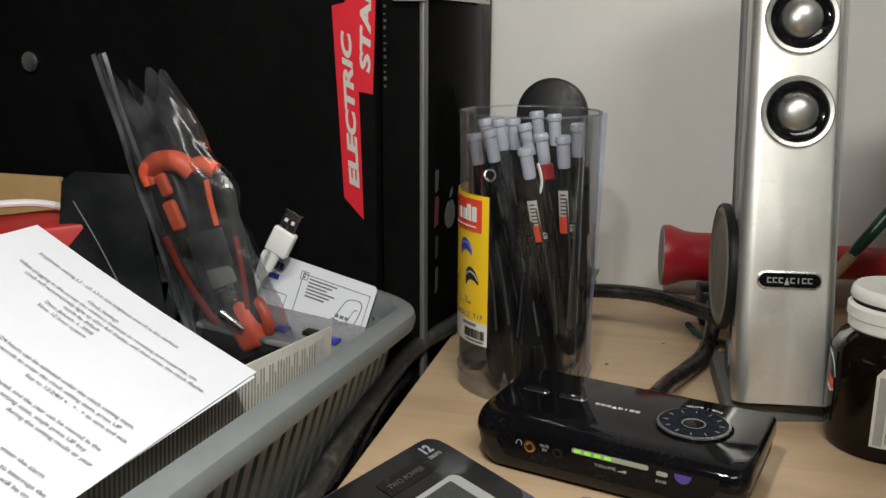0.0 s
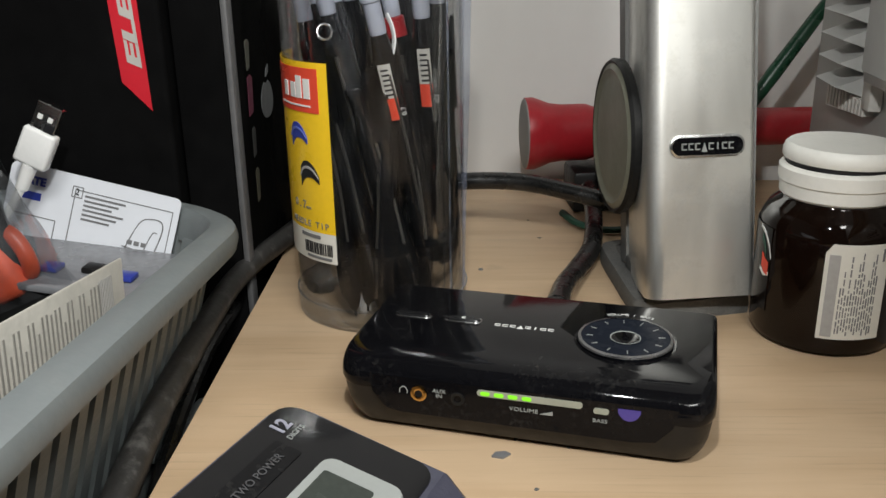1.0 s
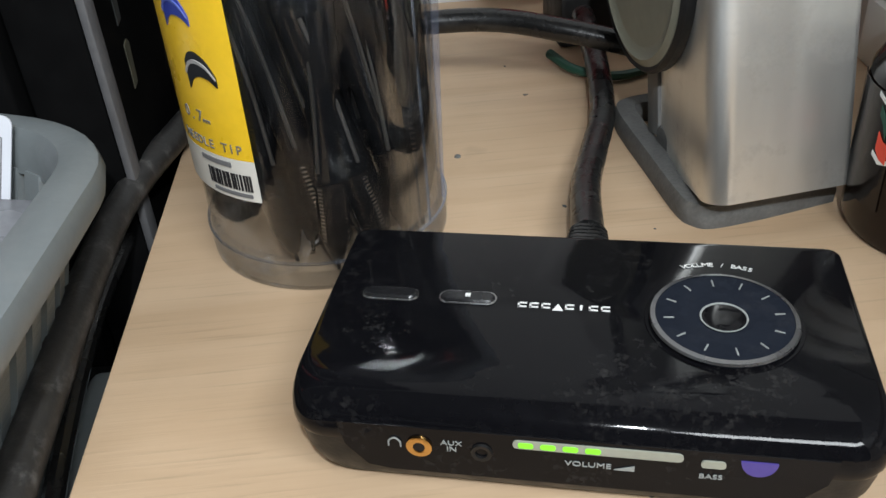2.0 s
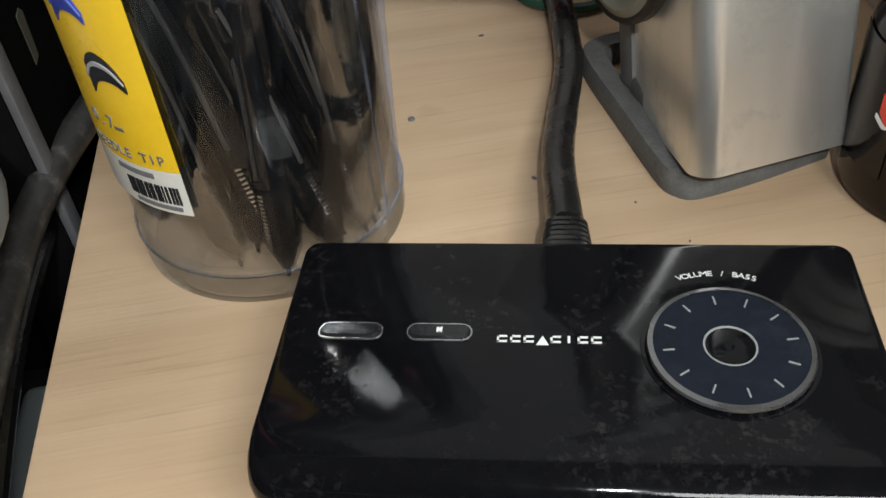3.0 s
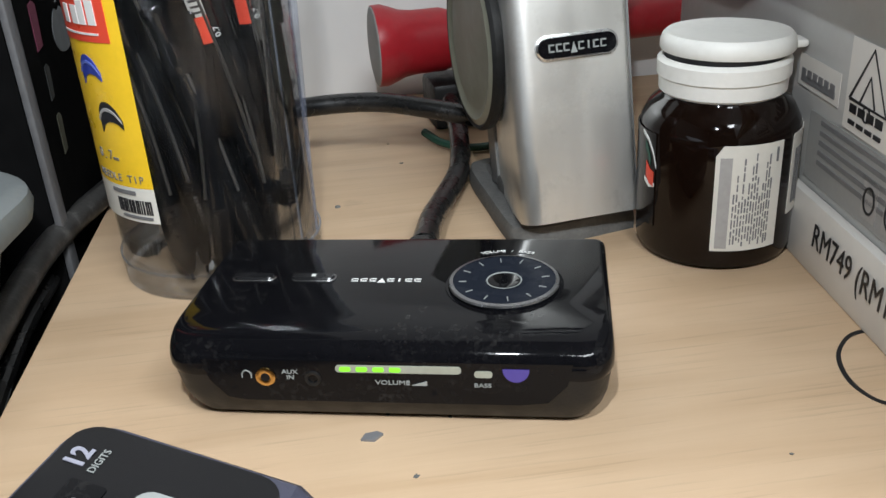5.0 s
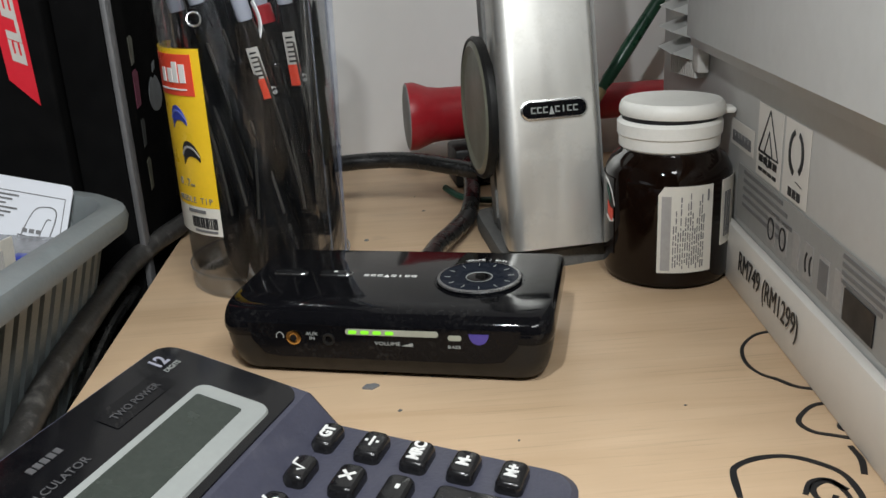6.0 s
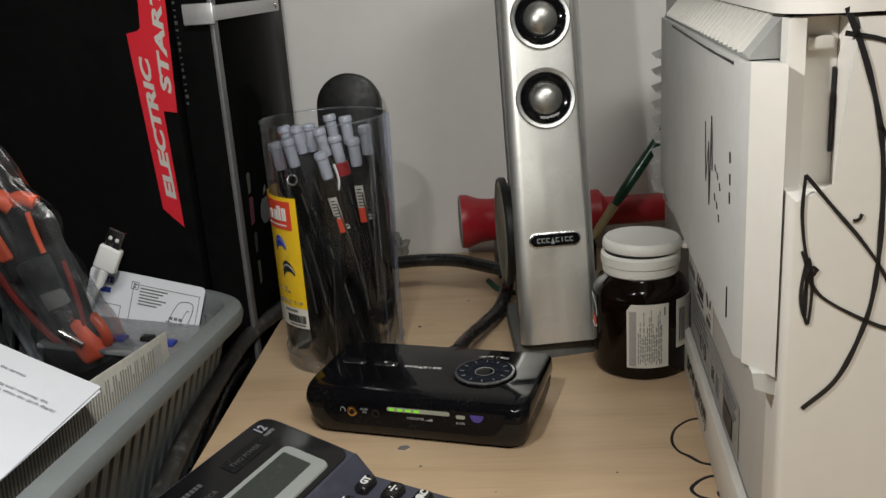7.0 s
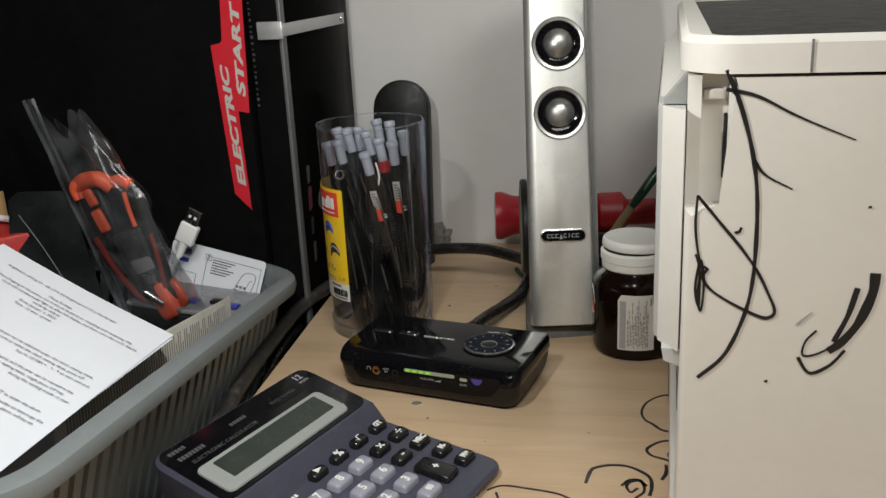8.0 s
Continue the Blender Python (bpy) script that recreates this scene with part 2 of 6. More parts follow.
CALC_BLACK = mat("calc_gloss_panel", (0.004, 0.004, 0.005), 0.09, var=0.2, bump=0.0, dirt=0.02, dirt_scale=60, spec=0.3, rough_var=0.02)
CALC_FRAME = mat("lcd_grey_frame", (0.29, 0.305, 0.295), 0.4, var=0.05)
LCD = mat("lcd_glass", (0.035, 0.042, 0.036), 0.2, var=0.15, dirt=0.12, dirt_col=(0.10, 0.105, 0.095), dirt_scale=60, spec=0.25)
KEY_BLACK = mat("key_black", (0.01, 0.01, 0.011), 0.22, var=0.2)
KEY_GREY = mat("key_lilac_grey", (0.30, 0.30, 0.36), 0.35, var=0.06)
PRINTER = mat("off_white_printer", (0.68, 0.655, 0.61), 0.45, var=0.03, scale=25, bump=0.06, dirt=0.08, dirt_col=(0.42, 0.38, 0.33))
# grey of the printer's side, deepened for the shade on a face turned from the light
PRINTER_GREY_SHADED = mat("grey_shaded_printer_side", (0.49, 0.49, 0.475), 0.5, var=0.04, scale=30, bump=0.08, dirt=0.12, dirt_col=(0.32, 0.3, 0.28))
GLASS_DARK = mat("scanner_glass", (0.007, 0.0078, 0.0085), 0.3, var=0.02, bump=0.0, spec=0.12, rough_var=0.03)
STICKER_GREY = mat("grey_sticker", (0.30, 0.30, 0.29), 0.5, var=0.05)
GOLD = mat("gold_jack", (0.72, 0.43, 0.14), 0.25, 1.0, var=0.1)
DIAL_GREY = mat("dial_smoke", (0.014, 0.017, 0.025), 0.3, var=0.15, dirt=0.05, dirt_scale=90, spec=0.12)
PURPLE = mat("purple_window", (0.07, 0.05, 0.26), 0.3)
STICKER_RED = mat("red_sticker", (0.62, 0.02, 0.035), 0.4, var=0.05)
STICKER_WHITE = mat("sticker_white", (0.52, 0.505, 0.47), 0.45, var=0.05)
GREEN_PEN = mat("green_lacquer", (0.010, 0.05, 0.026), 0.3)
BARE_WOOD = mat("brush_wood", (0.32, 0.24, 0.12), 0.6)
FOAM = mat("grey_dust_wad", (0.22, 0.21, 0.2), 0.95, var=0.3, scale=160, bump=0.8)
PAPER_INK = mat("paper_ink", (0.17, 0.17, 0.19), 0.7, bump=0)
DIM_PRINT = mat("dim_print", (0.07, 0.07, 0.074), 0.5, bump=0)
LED_OFF = mat("led_bar", (0.33, 0.34, 0.28), 0.4)
LED_ON = glow_mat("led_green", (0.20, 0.66, 0.02), 0.55)


# ---- builders ----
def box(bm, lo, hi, bev=0.0, seg=2, m=None):
    lo, hi = Vector(lo), Vector(hi)
    d = hi - lo
    got = bmesh.ops.create_cube(bm, size=1.0, matrix=Matrix.Translation((lo + hi) / 2) @ Matrix.Diagonal((d.x, d.y, d.z, 1)))
    vs = got["verts"]
    if bev:
        es = list({e for v in vs for e in v.link_edges})
        r = bmesh.ops.bevel(bm, geom=es, offset=bev, segments=seg, affect="EDGES", profile=0.5)
        vs = list({v for f in r["faces"] for v in f.verts} | {v for v in vs if v.is_valid})
    if m:
        bmesh.ops.transform(bm, matrix=m, verts=vs)
    return bm


def loft(bm, loops, closed=True, caps=True):
    """Joins loops of points of one length into a skin."""
    rows = [[bm.verts.new(p) for p in loop] for loop in loops]
    n = len(rows[0])
    for a, b in zip(rows, rows[1:]):
        for i in range(n if closed else n - 1):
            j = (i + 1) % n
            bm.faces.new((a[i], a[j], b[j], b[i]))
    if caps and closed:
        bm.faces.new(rows[0][::-1])
        bm.faces.new(rows[-1])
    return bm


def lathe(bm, prof, seg=32, m=None, caps=True):
    m = m or Matrix()
    loops = [[m @ Vector((r * math.cos(a), r * math.sin(a), z)) for a in (2 * math.pi * i / seg for i in range(seg))] for r, z in prof]
    return loft(bm, loops, True, caps)


def rrect(w, d, r, n=6):
    pts = []
    for cx, cy, a0 in ((w / 2 - r, d / 2 - r, 0), (-w / 2 + r, d / 2 - r, 90), (-w / 2 + r, -d / 2 + r, 180), (w / 2 - r, -d / 2 + r, 270)):
        for i in range(n + 1):
            a = radians(a0 + 90 * i / n)
            pts.append((cx + r * math.cos(a), cy + r * math.sin(a)))
    return pts


def curve_pts(pts, per=8):
    """A smooth line through points."""
    P = [Vector(p) for p in pts]
    P = [2 * P[0] - P[1], *P, 2 * P[-1] - P[-2]]
    out = []
    for a, b, c, d in zip(P, P[1:], P[2:], P[3:]):
        for i in range(per):
            t = i / per
            out.append(0.5 * (2 * b + (c - a) * t + (2 * a - 5 * b + 4 * c - d) * t * t + (3 * b - a - 3 * c + d) * t**3))
    out.append(P[-2])
    return out


def tube(bm, pts, r, seg=12, per=8, flat=1.0):
    line = curve_pts(pts, per) if per > 1 else [Vector(p) for p in pts]
    loops, n0 = [], None
    for i, p in enumerate(line):
        tan = (line[min(i + 1, len(line) - 1)] - line[max(i - 1, 0)]).normalized()
        if n0 is None:
            n0 = tan.cross(Vector((0, 0, 1)))
            if n0.length < 0.1:
                n0 = tan.cross(Vector((1, 0, 0)))
        n0 = (n0 - tan * n0.dot(tan)).normalized()
        b0 = tan.cross(n0)
        loops.append([p + n0 * r * math.cos(a) + b0 * r * flat * math.sin(a) for a in (2 * math.pi * k / seg for k in range(seg))])
    return loft(bm, loops)


def prism(bm, poly, z0, z1, m=None):
    m = m or Matrix()
    return loft(bm, [[m @ Vector((x, y, z)) for x, y in poly] for z in (z0, z1)])


def stroke(bm, pts, w, m=None, per=8, h=0.00025, taper=False):
    """A pen line of width w on the plane z = 0 of m."""
    m = m or Matrix()
    line = curve_pts([(x, y, 0) for x, y in pts], per) if per > 1 else [Vector((x, y, 0)) for x, y in pts]
    loops = []
    for i, p in enumerate(line):
        tan = (line[min(i + 1, len(line) - 1)] - line[max(i - 1, 0)]).normalized()
        s = Vector((-tan.y, tan.x, 0))
        k = 0.5 * w * ((1 - 0.75 * i / len(line)) if taper else (0.85 + 0.3 * noise.noise(p * 90)))
        loops.append([m @ (p + s * k), m @ (p + s * k + Vector((0, 0, h))), m @ (p - s * k + Vector((0, 0, h))), m @ (p - s * k)])
    return loft(bm, loops)


def mesh_ob(name, bm, material, smooth=35):
    bmesh.ops.recalc_face_normals(bm, faces=bm.faces)
    me = bpy.data.meshes.new(name)
    bm.to_mesh(me)
    bm.free()
    me.materials.append(material)
    if smooth:
        me.shade_smooth()
        me.set_sharp_from_angle(angle=radians(smooth))
    return new(name, me)


def part(name, bm, material, parent, label="", smooth=35):
    ob = mesh_ob(name, bm, material, smooth)
    ob.parent = parent
    return tagged(ob, label)


def solid(name, bm, material, m, label, category, group="", kind="", smooth=35):
    ob = mesh_ob(name, bm, material, smooth)
    ob.matrix_world = m
    return tagged(ob, label, category, group, kind)


def thing(name, m, label, category, group="", kind=""):
    ob = new(name)
    ob.empty_display_size = 0.02
    ob.matrix_world = m
    return tagged(ob, label, category, group, kind)


def lettering(name, words, size, material, parent, m, label="", align="CENTER", thick=0.00012, bold=0.0, wide=1.0, shear=0.0):
    cu = bpy.data.curves.new(name, "FONT")
    cu.body, cu.size, cu.align_x, cu.align_y, cu.extrude, cu.offset, cu.shear, cu.resolution_u = words, size, align, "CENTER", thick, bold, shear, 3
    tmp = bpy.data.objects.new(name, cu)
    me = bpy.data.meshes.new_from_object(tmp)
    bpy.data.objects.remove(tmp)
    me.transform(m @ Matrix.Diagonal((wide, 1, 1, 1)))
    me.materials.clear()
    me.materials.append(material)
    ob = new(name, me)
    ob.parent = parent
    return tagged(ob, label)


def B():
    return bmesh.new()


def axes_up(origin, ex, ey):
    """As axes(), but the second way is kept and the first is squared to it."""
    ey = Vector(ey).normalized()
    ex = Vector(ex)
    return axes(origin, ex - ey * ex.dot(ey), ey)


def axes(origin, ex, ey):
    ex = Vector(ex).normalized()
    ey = Vector(ey)
    ey = (ey - ex * ey.dot(ex)).normalized()
    ez = ex.cross(ey)
    m = Matrix((ex, ey, ez)).transposed().to_4x4()
    m.translation = origin
    return m


# ---- the room ----
ROOM = -15.0            # the turn of desk, wall and cabinet
RM = pose(0, 0, 0, 0, 0, ROOM)
WALL_V, DESK_U = 0.785, -0.104


def slab(name, lo, hi, material, label, category, bev=0.0, kind="structure"):
    return solid(name, box(B(), lo, hi, bev), material, RM, label, category, kind=kind)


slab("wall_back", (-1.6, WALL_V, -0.75), (2.4, WALL_V + 0.1, 1.65), WALL, "plain off-white painted wall behind the desk", "wall")
# added out of view, dark so that gloss reflects black and fill stays low
slab("wall_left", (-1.7, -2.0, -0.75), (-1.6, WALL_V + 0.1, 1.65), UNSEEN_ROOM_DARK, "unseen side wall, darkened to dim reflections and fill light", "wall")
slab("wall_right", (2.4, -2.0, -0.75), (2.5, WALL_V + 0.1, 1.65), UNSEEN_ROOM_DARK, "unseen side wall, darkened to dim reflections and fill light", "wall")
slab("wall_front", (-1.7, -2.1, -0.75), (2.5, -2.0, 1.65), UNSEEN_ROOM_DARK, "unseen wall across the room, darkened to dim reflections", "wall")
slab("floor", (-1.7, -2.1, -0.85), (2.5, WALL_V + 0.1, -0.75), DARK_FLOOR, "dark room floor under the desk", "floor")
slab("ceiling", (-1.7, -2.1, 1.65), (2.5, WALL_V + 0.1, 1.75), UNSEEN_ROOM_DARK, "unseen ceiling, darkened to dim reflections and fill light", "ceiling")

# ---- desk ----
DESK_TURN = -12.2       # the desk stands a little askew to the wall
DESK_POSE = pose(0, 0, 0, 0, 0, DESK_TURN)
desk = thing("desk", DESK_POSE, "light wood-veneer desk with pen doodles by the printer", "desk")
top_bm = prism(B(), [(DESK_U, -0.7), (1.1, -0.7), (1.1, 0.7285), (DESK_U, 0.7870)], -0.025, 0.0)
bmesh.ops.bevel(top_bm, geom=list(top_bm.edges), offset=0.0012, segments=2, affect="EDGES", profile=0.5)
part("desktop", top_bm, WOOD, desk)
for u in (DESK_U + 0.03, 1.03):
    part("side_panel", box(B(), (u, -0.68, -0.75), (u + 0.022, 0.70, -0.0255), 0.001), WOOD, desk)

# ---- black cabinet beside the desk ----
CAB = pose(0.014, 0.597, 0, 0, 0, -15.2)
cabinet = thing("cabinet", CAB, "tall black lacquered cabinet with a red lettered sticker", "cabinet")
part("body", box(B(), (-0.62, 0.004, -0.748), (-0.001, 0.172, 0.62), 0.002), CABINET_SIDE, cabinet)
cab_door = part("door", box(B(), (-0.615, -0.012, -0.74), (-0.030, 0.0035, 0.615), 0.0025, 3), CABINET, cabinet)
part("door_frame", box(B(), (-0.0285, -0.004, -0.745), (-0.0030, 0.0035, 0.618), 0.0015), CABINET, cabinet)
part("edge_strip", box(B(), (-0.0026, -0.005, -0.745), (0.0008, 0.0038, 0.618), 0.0010), EDGE_SILVER, cabinet, "dull silver edge strip")
clip = part("bracket", box(B(), (0.0012, -0.006, 0.233), (0.0026, 0.150, 0.243), 0.0006), SILVER, cabinet, "thin metal bracket strap")
bm = box(B(), (-0.019, -0.009, 0.231), (0.0026, -0.0055, 0.245), 0.0012)
part("hook", bm, SILVER, clip)
bm = lathe(B(), [(0.0001, 0.0012), (0.0025, 0.001), (0.003, 0)], 14, pose(0.0026, 0.142, 0.238, 0, 90, 0))
part("screw", bm, STEEL, clip)
bm = lathe(B(), [(0.007, 0), (0.007, 0.002), (0.005, 0.003), (0.0001, 0.003)], 20, pose(-0.292, -0.0122, 0.19, 90, 0, 0))
part("door_lock", bm, STEEL, cab_door, "round metal lock")
# the sticker: an outlined red band that follows two lines of slanted letters
band = B()
prism(band, [(-0.0520, 0.1065), (-0.0385, 0.0925), (-0.0405, 0.1755), (-0.0310, 0.1740), (-0.0270, 0.263), (-0.0250, 0.322), (-0.0430, 0.322), (-0.0455, 0.264), (-0.0478, 0.2320), (-0.0500, 0.2300), (-0.0580, 0.2285)], 0, 0.0004,
      Matrix(((1, 0, 0, 0), (0, 0, -1, -0.0122), (0, 1, 0, 0), (0, 0, 0, 1))))
decal = part("sticker", band, STICKER_RED, cab_door, "red sticker with white block letters", smooth=0)
UP = Matrix(((0, -1, 0, 0), (0, 0, -1, -0.0127), (1, 0, 0, 0), (0, 0, 0, 1)))
lettering("lettering", "ELECTRIC", 0.0090, STICKER_WHITE, decal, Matrix.Translation((-0.0462, 0, 0.1615)) @ UP @ pose(0, 0, 0, 0, 0, 2.6), bold=0.0004, wide=2.5, shear=0.2)
lettering("lettering", "START", 0.0095, STICKER_WHITE, decal, Matrix.Translation((-0.0348, 0, 0.2225)) @ UP @ pose(0, 0, 0, 0, 0, -1.5), bold=0.0004, wide=2.55, shear=0.2)
strip = B()
for k in range(26):
    box(strip, (-0.0265, -0.0046, 0.178 + k * 0.0045), (-0.0248 + 0.0004 * math.sin(k * 2.3), -0.0041, 0.1797 + k * 0.0045 + 0.0008 * math.sin(k * 1.7)))
SIDE_YZ = Matrix(((0, 0, 1, -0.0009), (1, 0, 0, 0), (0, 1, 0, 0), (0, 0, 0, 1)))      # x runs to the wall, y up, on the side face
blob = [(0.0585 + 0.0120 * math.cos(a) * (1 - 0.12 * math.sin(a)), 0.0855 + 0.0105 * math.sin(a) - (0.0018 if abs(a - math.pi / 2) < 0.3 else 0.0)) for a in (2 * math.pi * i / 26 for i in range(26))]
part("side_decal", prism(B(), blob, 0, 0.0003, SIDE_YZ), mat("pale_decal", (0.10, 0.105, 0.11), 0.45), cabinet, "pale rounded sticker on the black side", smooth=0)
part("side_decal", prism(B(), [(0.0585, 0.0975), (0.0640, 0.0995), (0.0650, 0.1040), (0.0600, 0.1020)], 0, 0.0003, SIDE_YZ), mat("pale_decal_tip", (0.10, 0.105, 0.11), 0.45), cabinet, smooth=0)
for z0, z1, w, col in ((0.1060, 0.1220, 0.0034, (0.075, 0.075, 0.06)), (0.0825, 0.1035, 0.0040, (0.11, 0.022, 0.045)), (0.0600, 0.0760, 0.0026, (0.026, 0.028, 0.027)), (0.0350, 0.0535, 0.0028, (0.065, 0.064, 0.045))):
    bm = prism(B(), [(0.0270 - w + 0.0008 * math.sin(z0 * 900), z0), (0.0270 + w * 0.7, z0 + 0.0012), (0.0280 + w, z1 - 0.0020), (0.0285, z1), (0.0275 - w, z1 - 0.0010)], 0, 0.0003, SIDE_YZ)
    part("side_decal", bm, mat("worn_side_decal", col, 0.5, var=0.35, scale=160), cabinet, "narrow worn coloured sticker strip", smooth=0)
part("small_print", strip, mat("faint_dark_print", (0.05, 0.05, 0.052), 0.5), cabinet)

# ---- amplifier control box ----
DEV = pose(0.048, 0.436, 0, 0, 0, -27)
dev = thing("audio_control_box", DEV, "glossy black audio control box with a volume dial, on the desk", "audio control box")
W, D, H = 0.134, 0.073, 0.030


def dev_loop(inset, z, front=0.0, rf=0.009, rb=0.0035, n=6):
    """An outline of the box at one height: wide front corners, tight rear ones."""
    x0, x1, y0, y1 = -0.001 + inset, W - 0.001 - inset, -0.002 + inset + front, D - 0.002 - inset
    out = []
    for cx, cy, r, a0 in ((x1, y1, rb, 0), (x0, y1, rb, 90), (x0, y0, rf, 180), (x1, y0, rf, 270)):
        sx, sy = (-1 if cx == x1 else 1), (-1 if cy == y1 else 1)
        for i in range(n + 1):
            a = radians(a0 + 90 * i / n)
            out.append((cx + sx * r + r * math.cos(a), cy + sy * r + r * math.sin(a), z))
    return out


shell = loft(B(), [dev_loop(0.0006, 0.0185), dev_loop(0.0, 0.0205), dev_loop(0.0, 0.0228, 0.0001), dev_loop(0.0001, 0.0250, 0.0007), dev_loop(0.0003, 0.0270, 0.0020), dev_loop(0.0006, 0.0286, 0.0042), dev_loop(0.0012, 0.0296, 0.0070), dev_loop(0.0022, 0.0300, 0.0105)])
part("top_shell", shell, GLOSS_BLACK, dev, "glossy black dusty top shell")
base = loft(B(), [dev_loop(0.0068, 0.0014, 0.0015), dev_loop(0.0046, 0.0024, 0.0010), dev_loop(0.0029, 0.0060, 0.0006), dev_loop(0.0016, 0.0110, 0.0002), dev_loop(0.0007, 0.0184)])
part("base", base, MATT_BLACK, dev)
FR = Matrix(((1, 0, 0, 0), (0, 0, -1, -0.0008), (0, 1, 0, 0), (0, 0, 0, 1)))
panel = prism(B(), [(0.012, 0.0245), (0.0135, 0.0175), (0.0185, 0.0115), (0.024, 0.0105), (0.106, 0.0105), (0.114, 0.0115), (0.1195, 0.0175), (0.121, 0.0245)], -0.002, 0.0014, FR)
fp = part("front_panel", panel, GLOSS_BLACK, dev, smooth=0)


def on_front(x, z, lift=0.0016):
    return FR @ pose(x, z, lift)


part("headphone_jack", lathe(B(), [(0.0013, -0.001), (0.0014, 0.0006), (0.0020, 0.0008), (0.0030, 0.0006), (0.0031, -0.0005)], 24, on_front(0.0312, 0.0190, 0.0014), caps=False), GOLD, fp, "gold headphone jack ring")
part("jack_hole", lathe(B(), [(0.0014, -0.0004), (0.0001, -0.0004)], 20, on_front(0.0312, 0.0190, 0.0024)), INK, fp)
part("aux_jack", lathe(B(), [(0.0026, -0.0004), (0.0024, 0.0005), (0.0015, 0.0004), (0.0014, -0.0004)], 20, on_front(0.0455, 0.0186)), MATT_BLACK, fp)
bm = B()
stroke(bm, [(-0.0014, -0.001), (-0.0013, 0.0006), (0, 0.0016), (0.0013, 0.0006), (0.0014, -0.001)], 0.0004, on_front(0.0255, 0.0195))
part("headphone_mark", bm, CALC_FRAME, fp)
lettering("lettering", "AUX", 0.0020, CALC_FRAME, fp, on_front(0.0387, 0.0207), wide=1.2)
lettering("lettering", "IN", 0.0020, CALC_FRAME, fp, on_front(0.0387, 0.0188), wide=1.2)
bar = prism(B(), [(x + 0.071, y + 0.0222) for x, y in rrect(0.0368, 0.0024, 0.0011, 4)], 0.0008, 0.0018, FR)
part("level_bar", bar, LED_OFF, fp, "grey volume level bar with lit green segments")
for k in range(4):
    bm = prism(B(), [(x + 0.0555 + k * 0.0049, y + 0.0222) for x, y in rrect(0.0034, 0.0015, 0.0006, 3)], 0.0017, 0.0020, FR)
    part("level_light", bm, LED_ON, fp, "lit green level light")
lettering("lettering", "VOLUME", 0.0021, CALC_FRAME, fp, on_front(0.0692, 0.0176), wide=1.25)
part("volume_wedge", prism(B(), [(0.0748, 0.0169), (0.0793, 0.0169), (0.0793, 0.0184)], 0.0015, 0.0018, FR), CALC_FRAME, fp)
part("bass_window", prism(B(), [(x + 0.0957, y + 0.0210) for x, y in rrect(0.0052, 0.0021, 0.0009, 4)], 0.0012, 0.0018, FR), LED_OFF, fp)
lettering("lettering", "BASS", 0.0019, CALC_FRAME, fp, on_front(0.0954, 0.0172), wide=1.25)
part("infrared_window", prism(B(), [(0.1012 + 0.0038 * (1 - math.cos(a)), 0.0228 - 0.0042 * math.sin(a)) for a in (math.pi * i / 14 for i in range(15))], 0.0012, 0.0018, FR), PURPLE, fp, "purple half-round window")
TOP = 0.0300
for x in (0.0163, 0.0367):
    b2 = part("button", loft(B(), [[(px + x, py + 0.0393, z) for px, py in rrect(0.0140 - i, 0.0042 - i, 0.002 - i / 2, 5)] for i, z in ((0.0, TOP - 0.001), (0.0, TOP + 0.0004), (0.0008, TOP + 0.0009))]), KEY_BLACK, dev, "slim oval push button")
    rim_b = B()
    tube(rim_b, [(px + x, py + 0.0393, TOP + 0.0001) for px, py in rrect(0.0146, 0.0048, 0.0023, 4)] + [(x + 0.0073, 0.0393, TOP + 0.0001)], 0.00025, 6, 1)
    part("button_rim", rim_b, STEEL, b2)
bm = B()
box(bm, (0.0361, 0.0386, TOP + 0.0009), (0.0366, 0.0400, TOP + 0.0011))
prism(bm, [(0.0366, 0.0389), (0.0374, 0.0384), (0.0374, 0.0402), (0.0366, 0.0397)], TOP + 0.0009, TOP + 0.0011)
part("mute_mark", bm, WHITE_PRINT, dev)
# the maker's mark, as plain shapes
bm = B()
for k in range(8):
    x0 = 0.0497 + k * 0.00296
    if k == 3:
        prism(bm, [(x0 - 0.0001, 0.0359), (x0 + 0.0026, 0.0359), (x0 + 0.00125, 0.0386)], TOP + 0.0001, TOP + 0.0003)
    elif k == 5:
        box(bm, (x0 + 0.0008, 0.0366, TOP + 0.0001), (x0 + 0.0014, 0.0386, TOP + 0.0003))
    else:
        box(bm, (x0, 0.0381, TOP + 0.0001), (x0 + 0.0023, 0.0386, TOP + 0.0003))
        box(bm, (x0, 0.0366, TOP + 0.0001), (x0 + 0.0023, 0.0371, TOP + 0.0003))
        box(bm, (x0, 0.0366, TOP + 0.0001), (x0 + 0.0005, 0.0386, TOP + 0.0003))
part("maker_mark", bm, WHITE_PRINT, dev, smooth=0)
DC = pose(0.0997, 0.0357, TOP) @ Matrix.Diagonal((0.935, 0.935, 0.7, 1))
part("dial_well", lathe(B(), [(0.0202, -0.0004), (0.0200, 0.0004), (0.0186, 0.0003), (0.0182, -0.0006)], 48, DC, caps=False), GLOSS_BLACK, dev)
dial = part("volume_dial", lathe(B(), [(0.0181, -0.001), (0.0181, 0.0016), (0.0175, 0.0024), (0.0166, 0.0026), (0.0062, 0.0016), (0.0060, 0.0010), (0.0001, 0.0008)], 56, DC), DIAL_GREY, dev, "smoky grey volume dial with tick marks")
part("dial_ring", lathe(B(), [(0.0178, 0.0010), (0.0189, 0.0014), (0.0186, 0.0023), (0.0174, 0.0027)], 56, DC, caps=False), DARK_CHROME, dial)
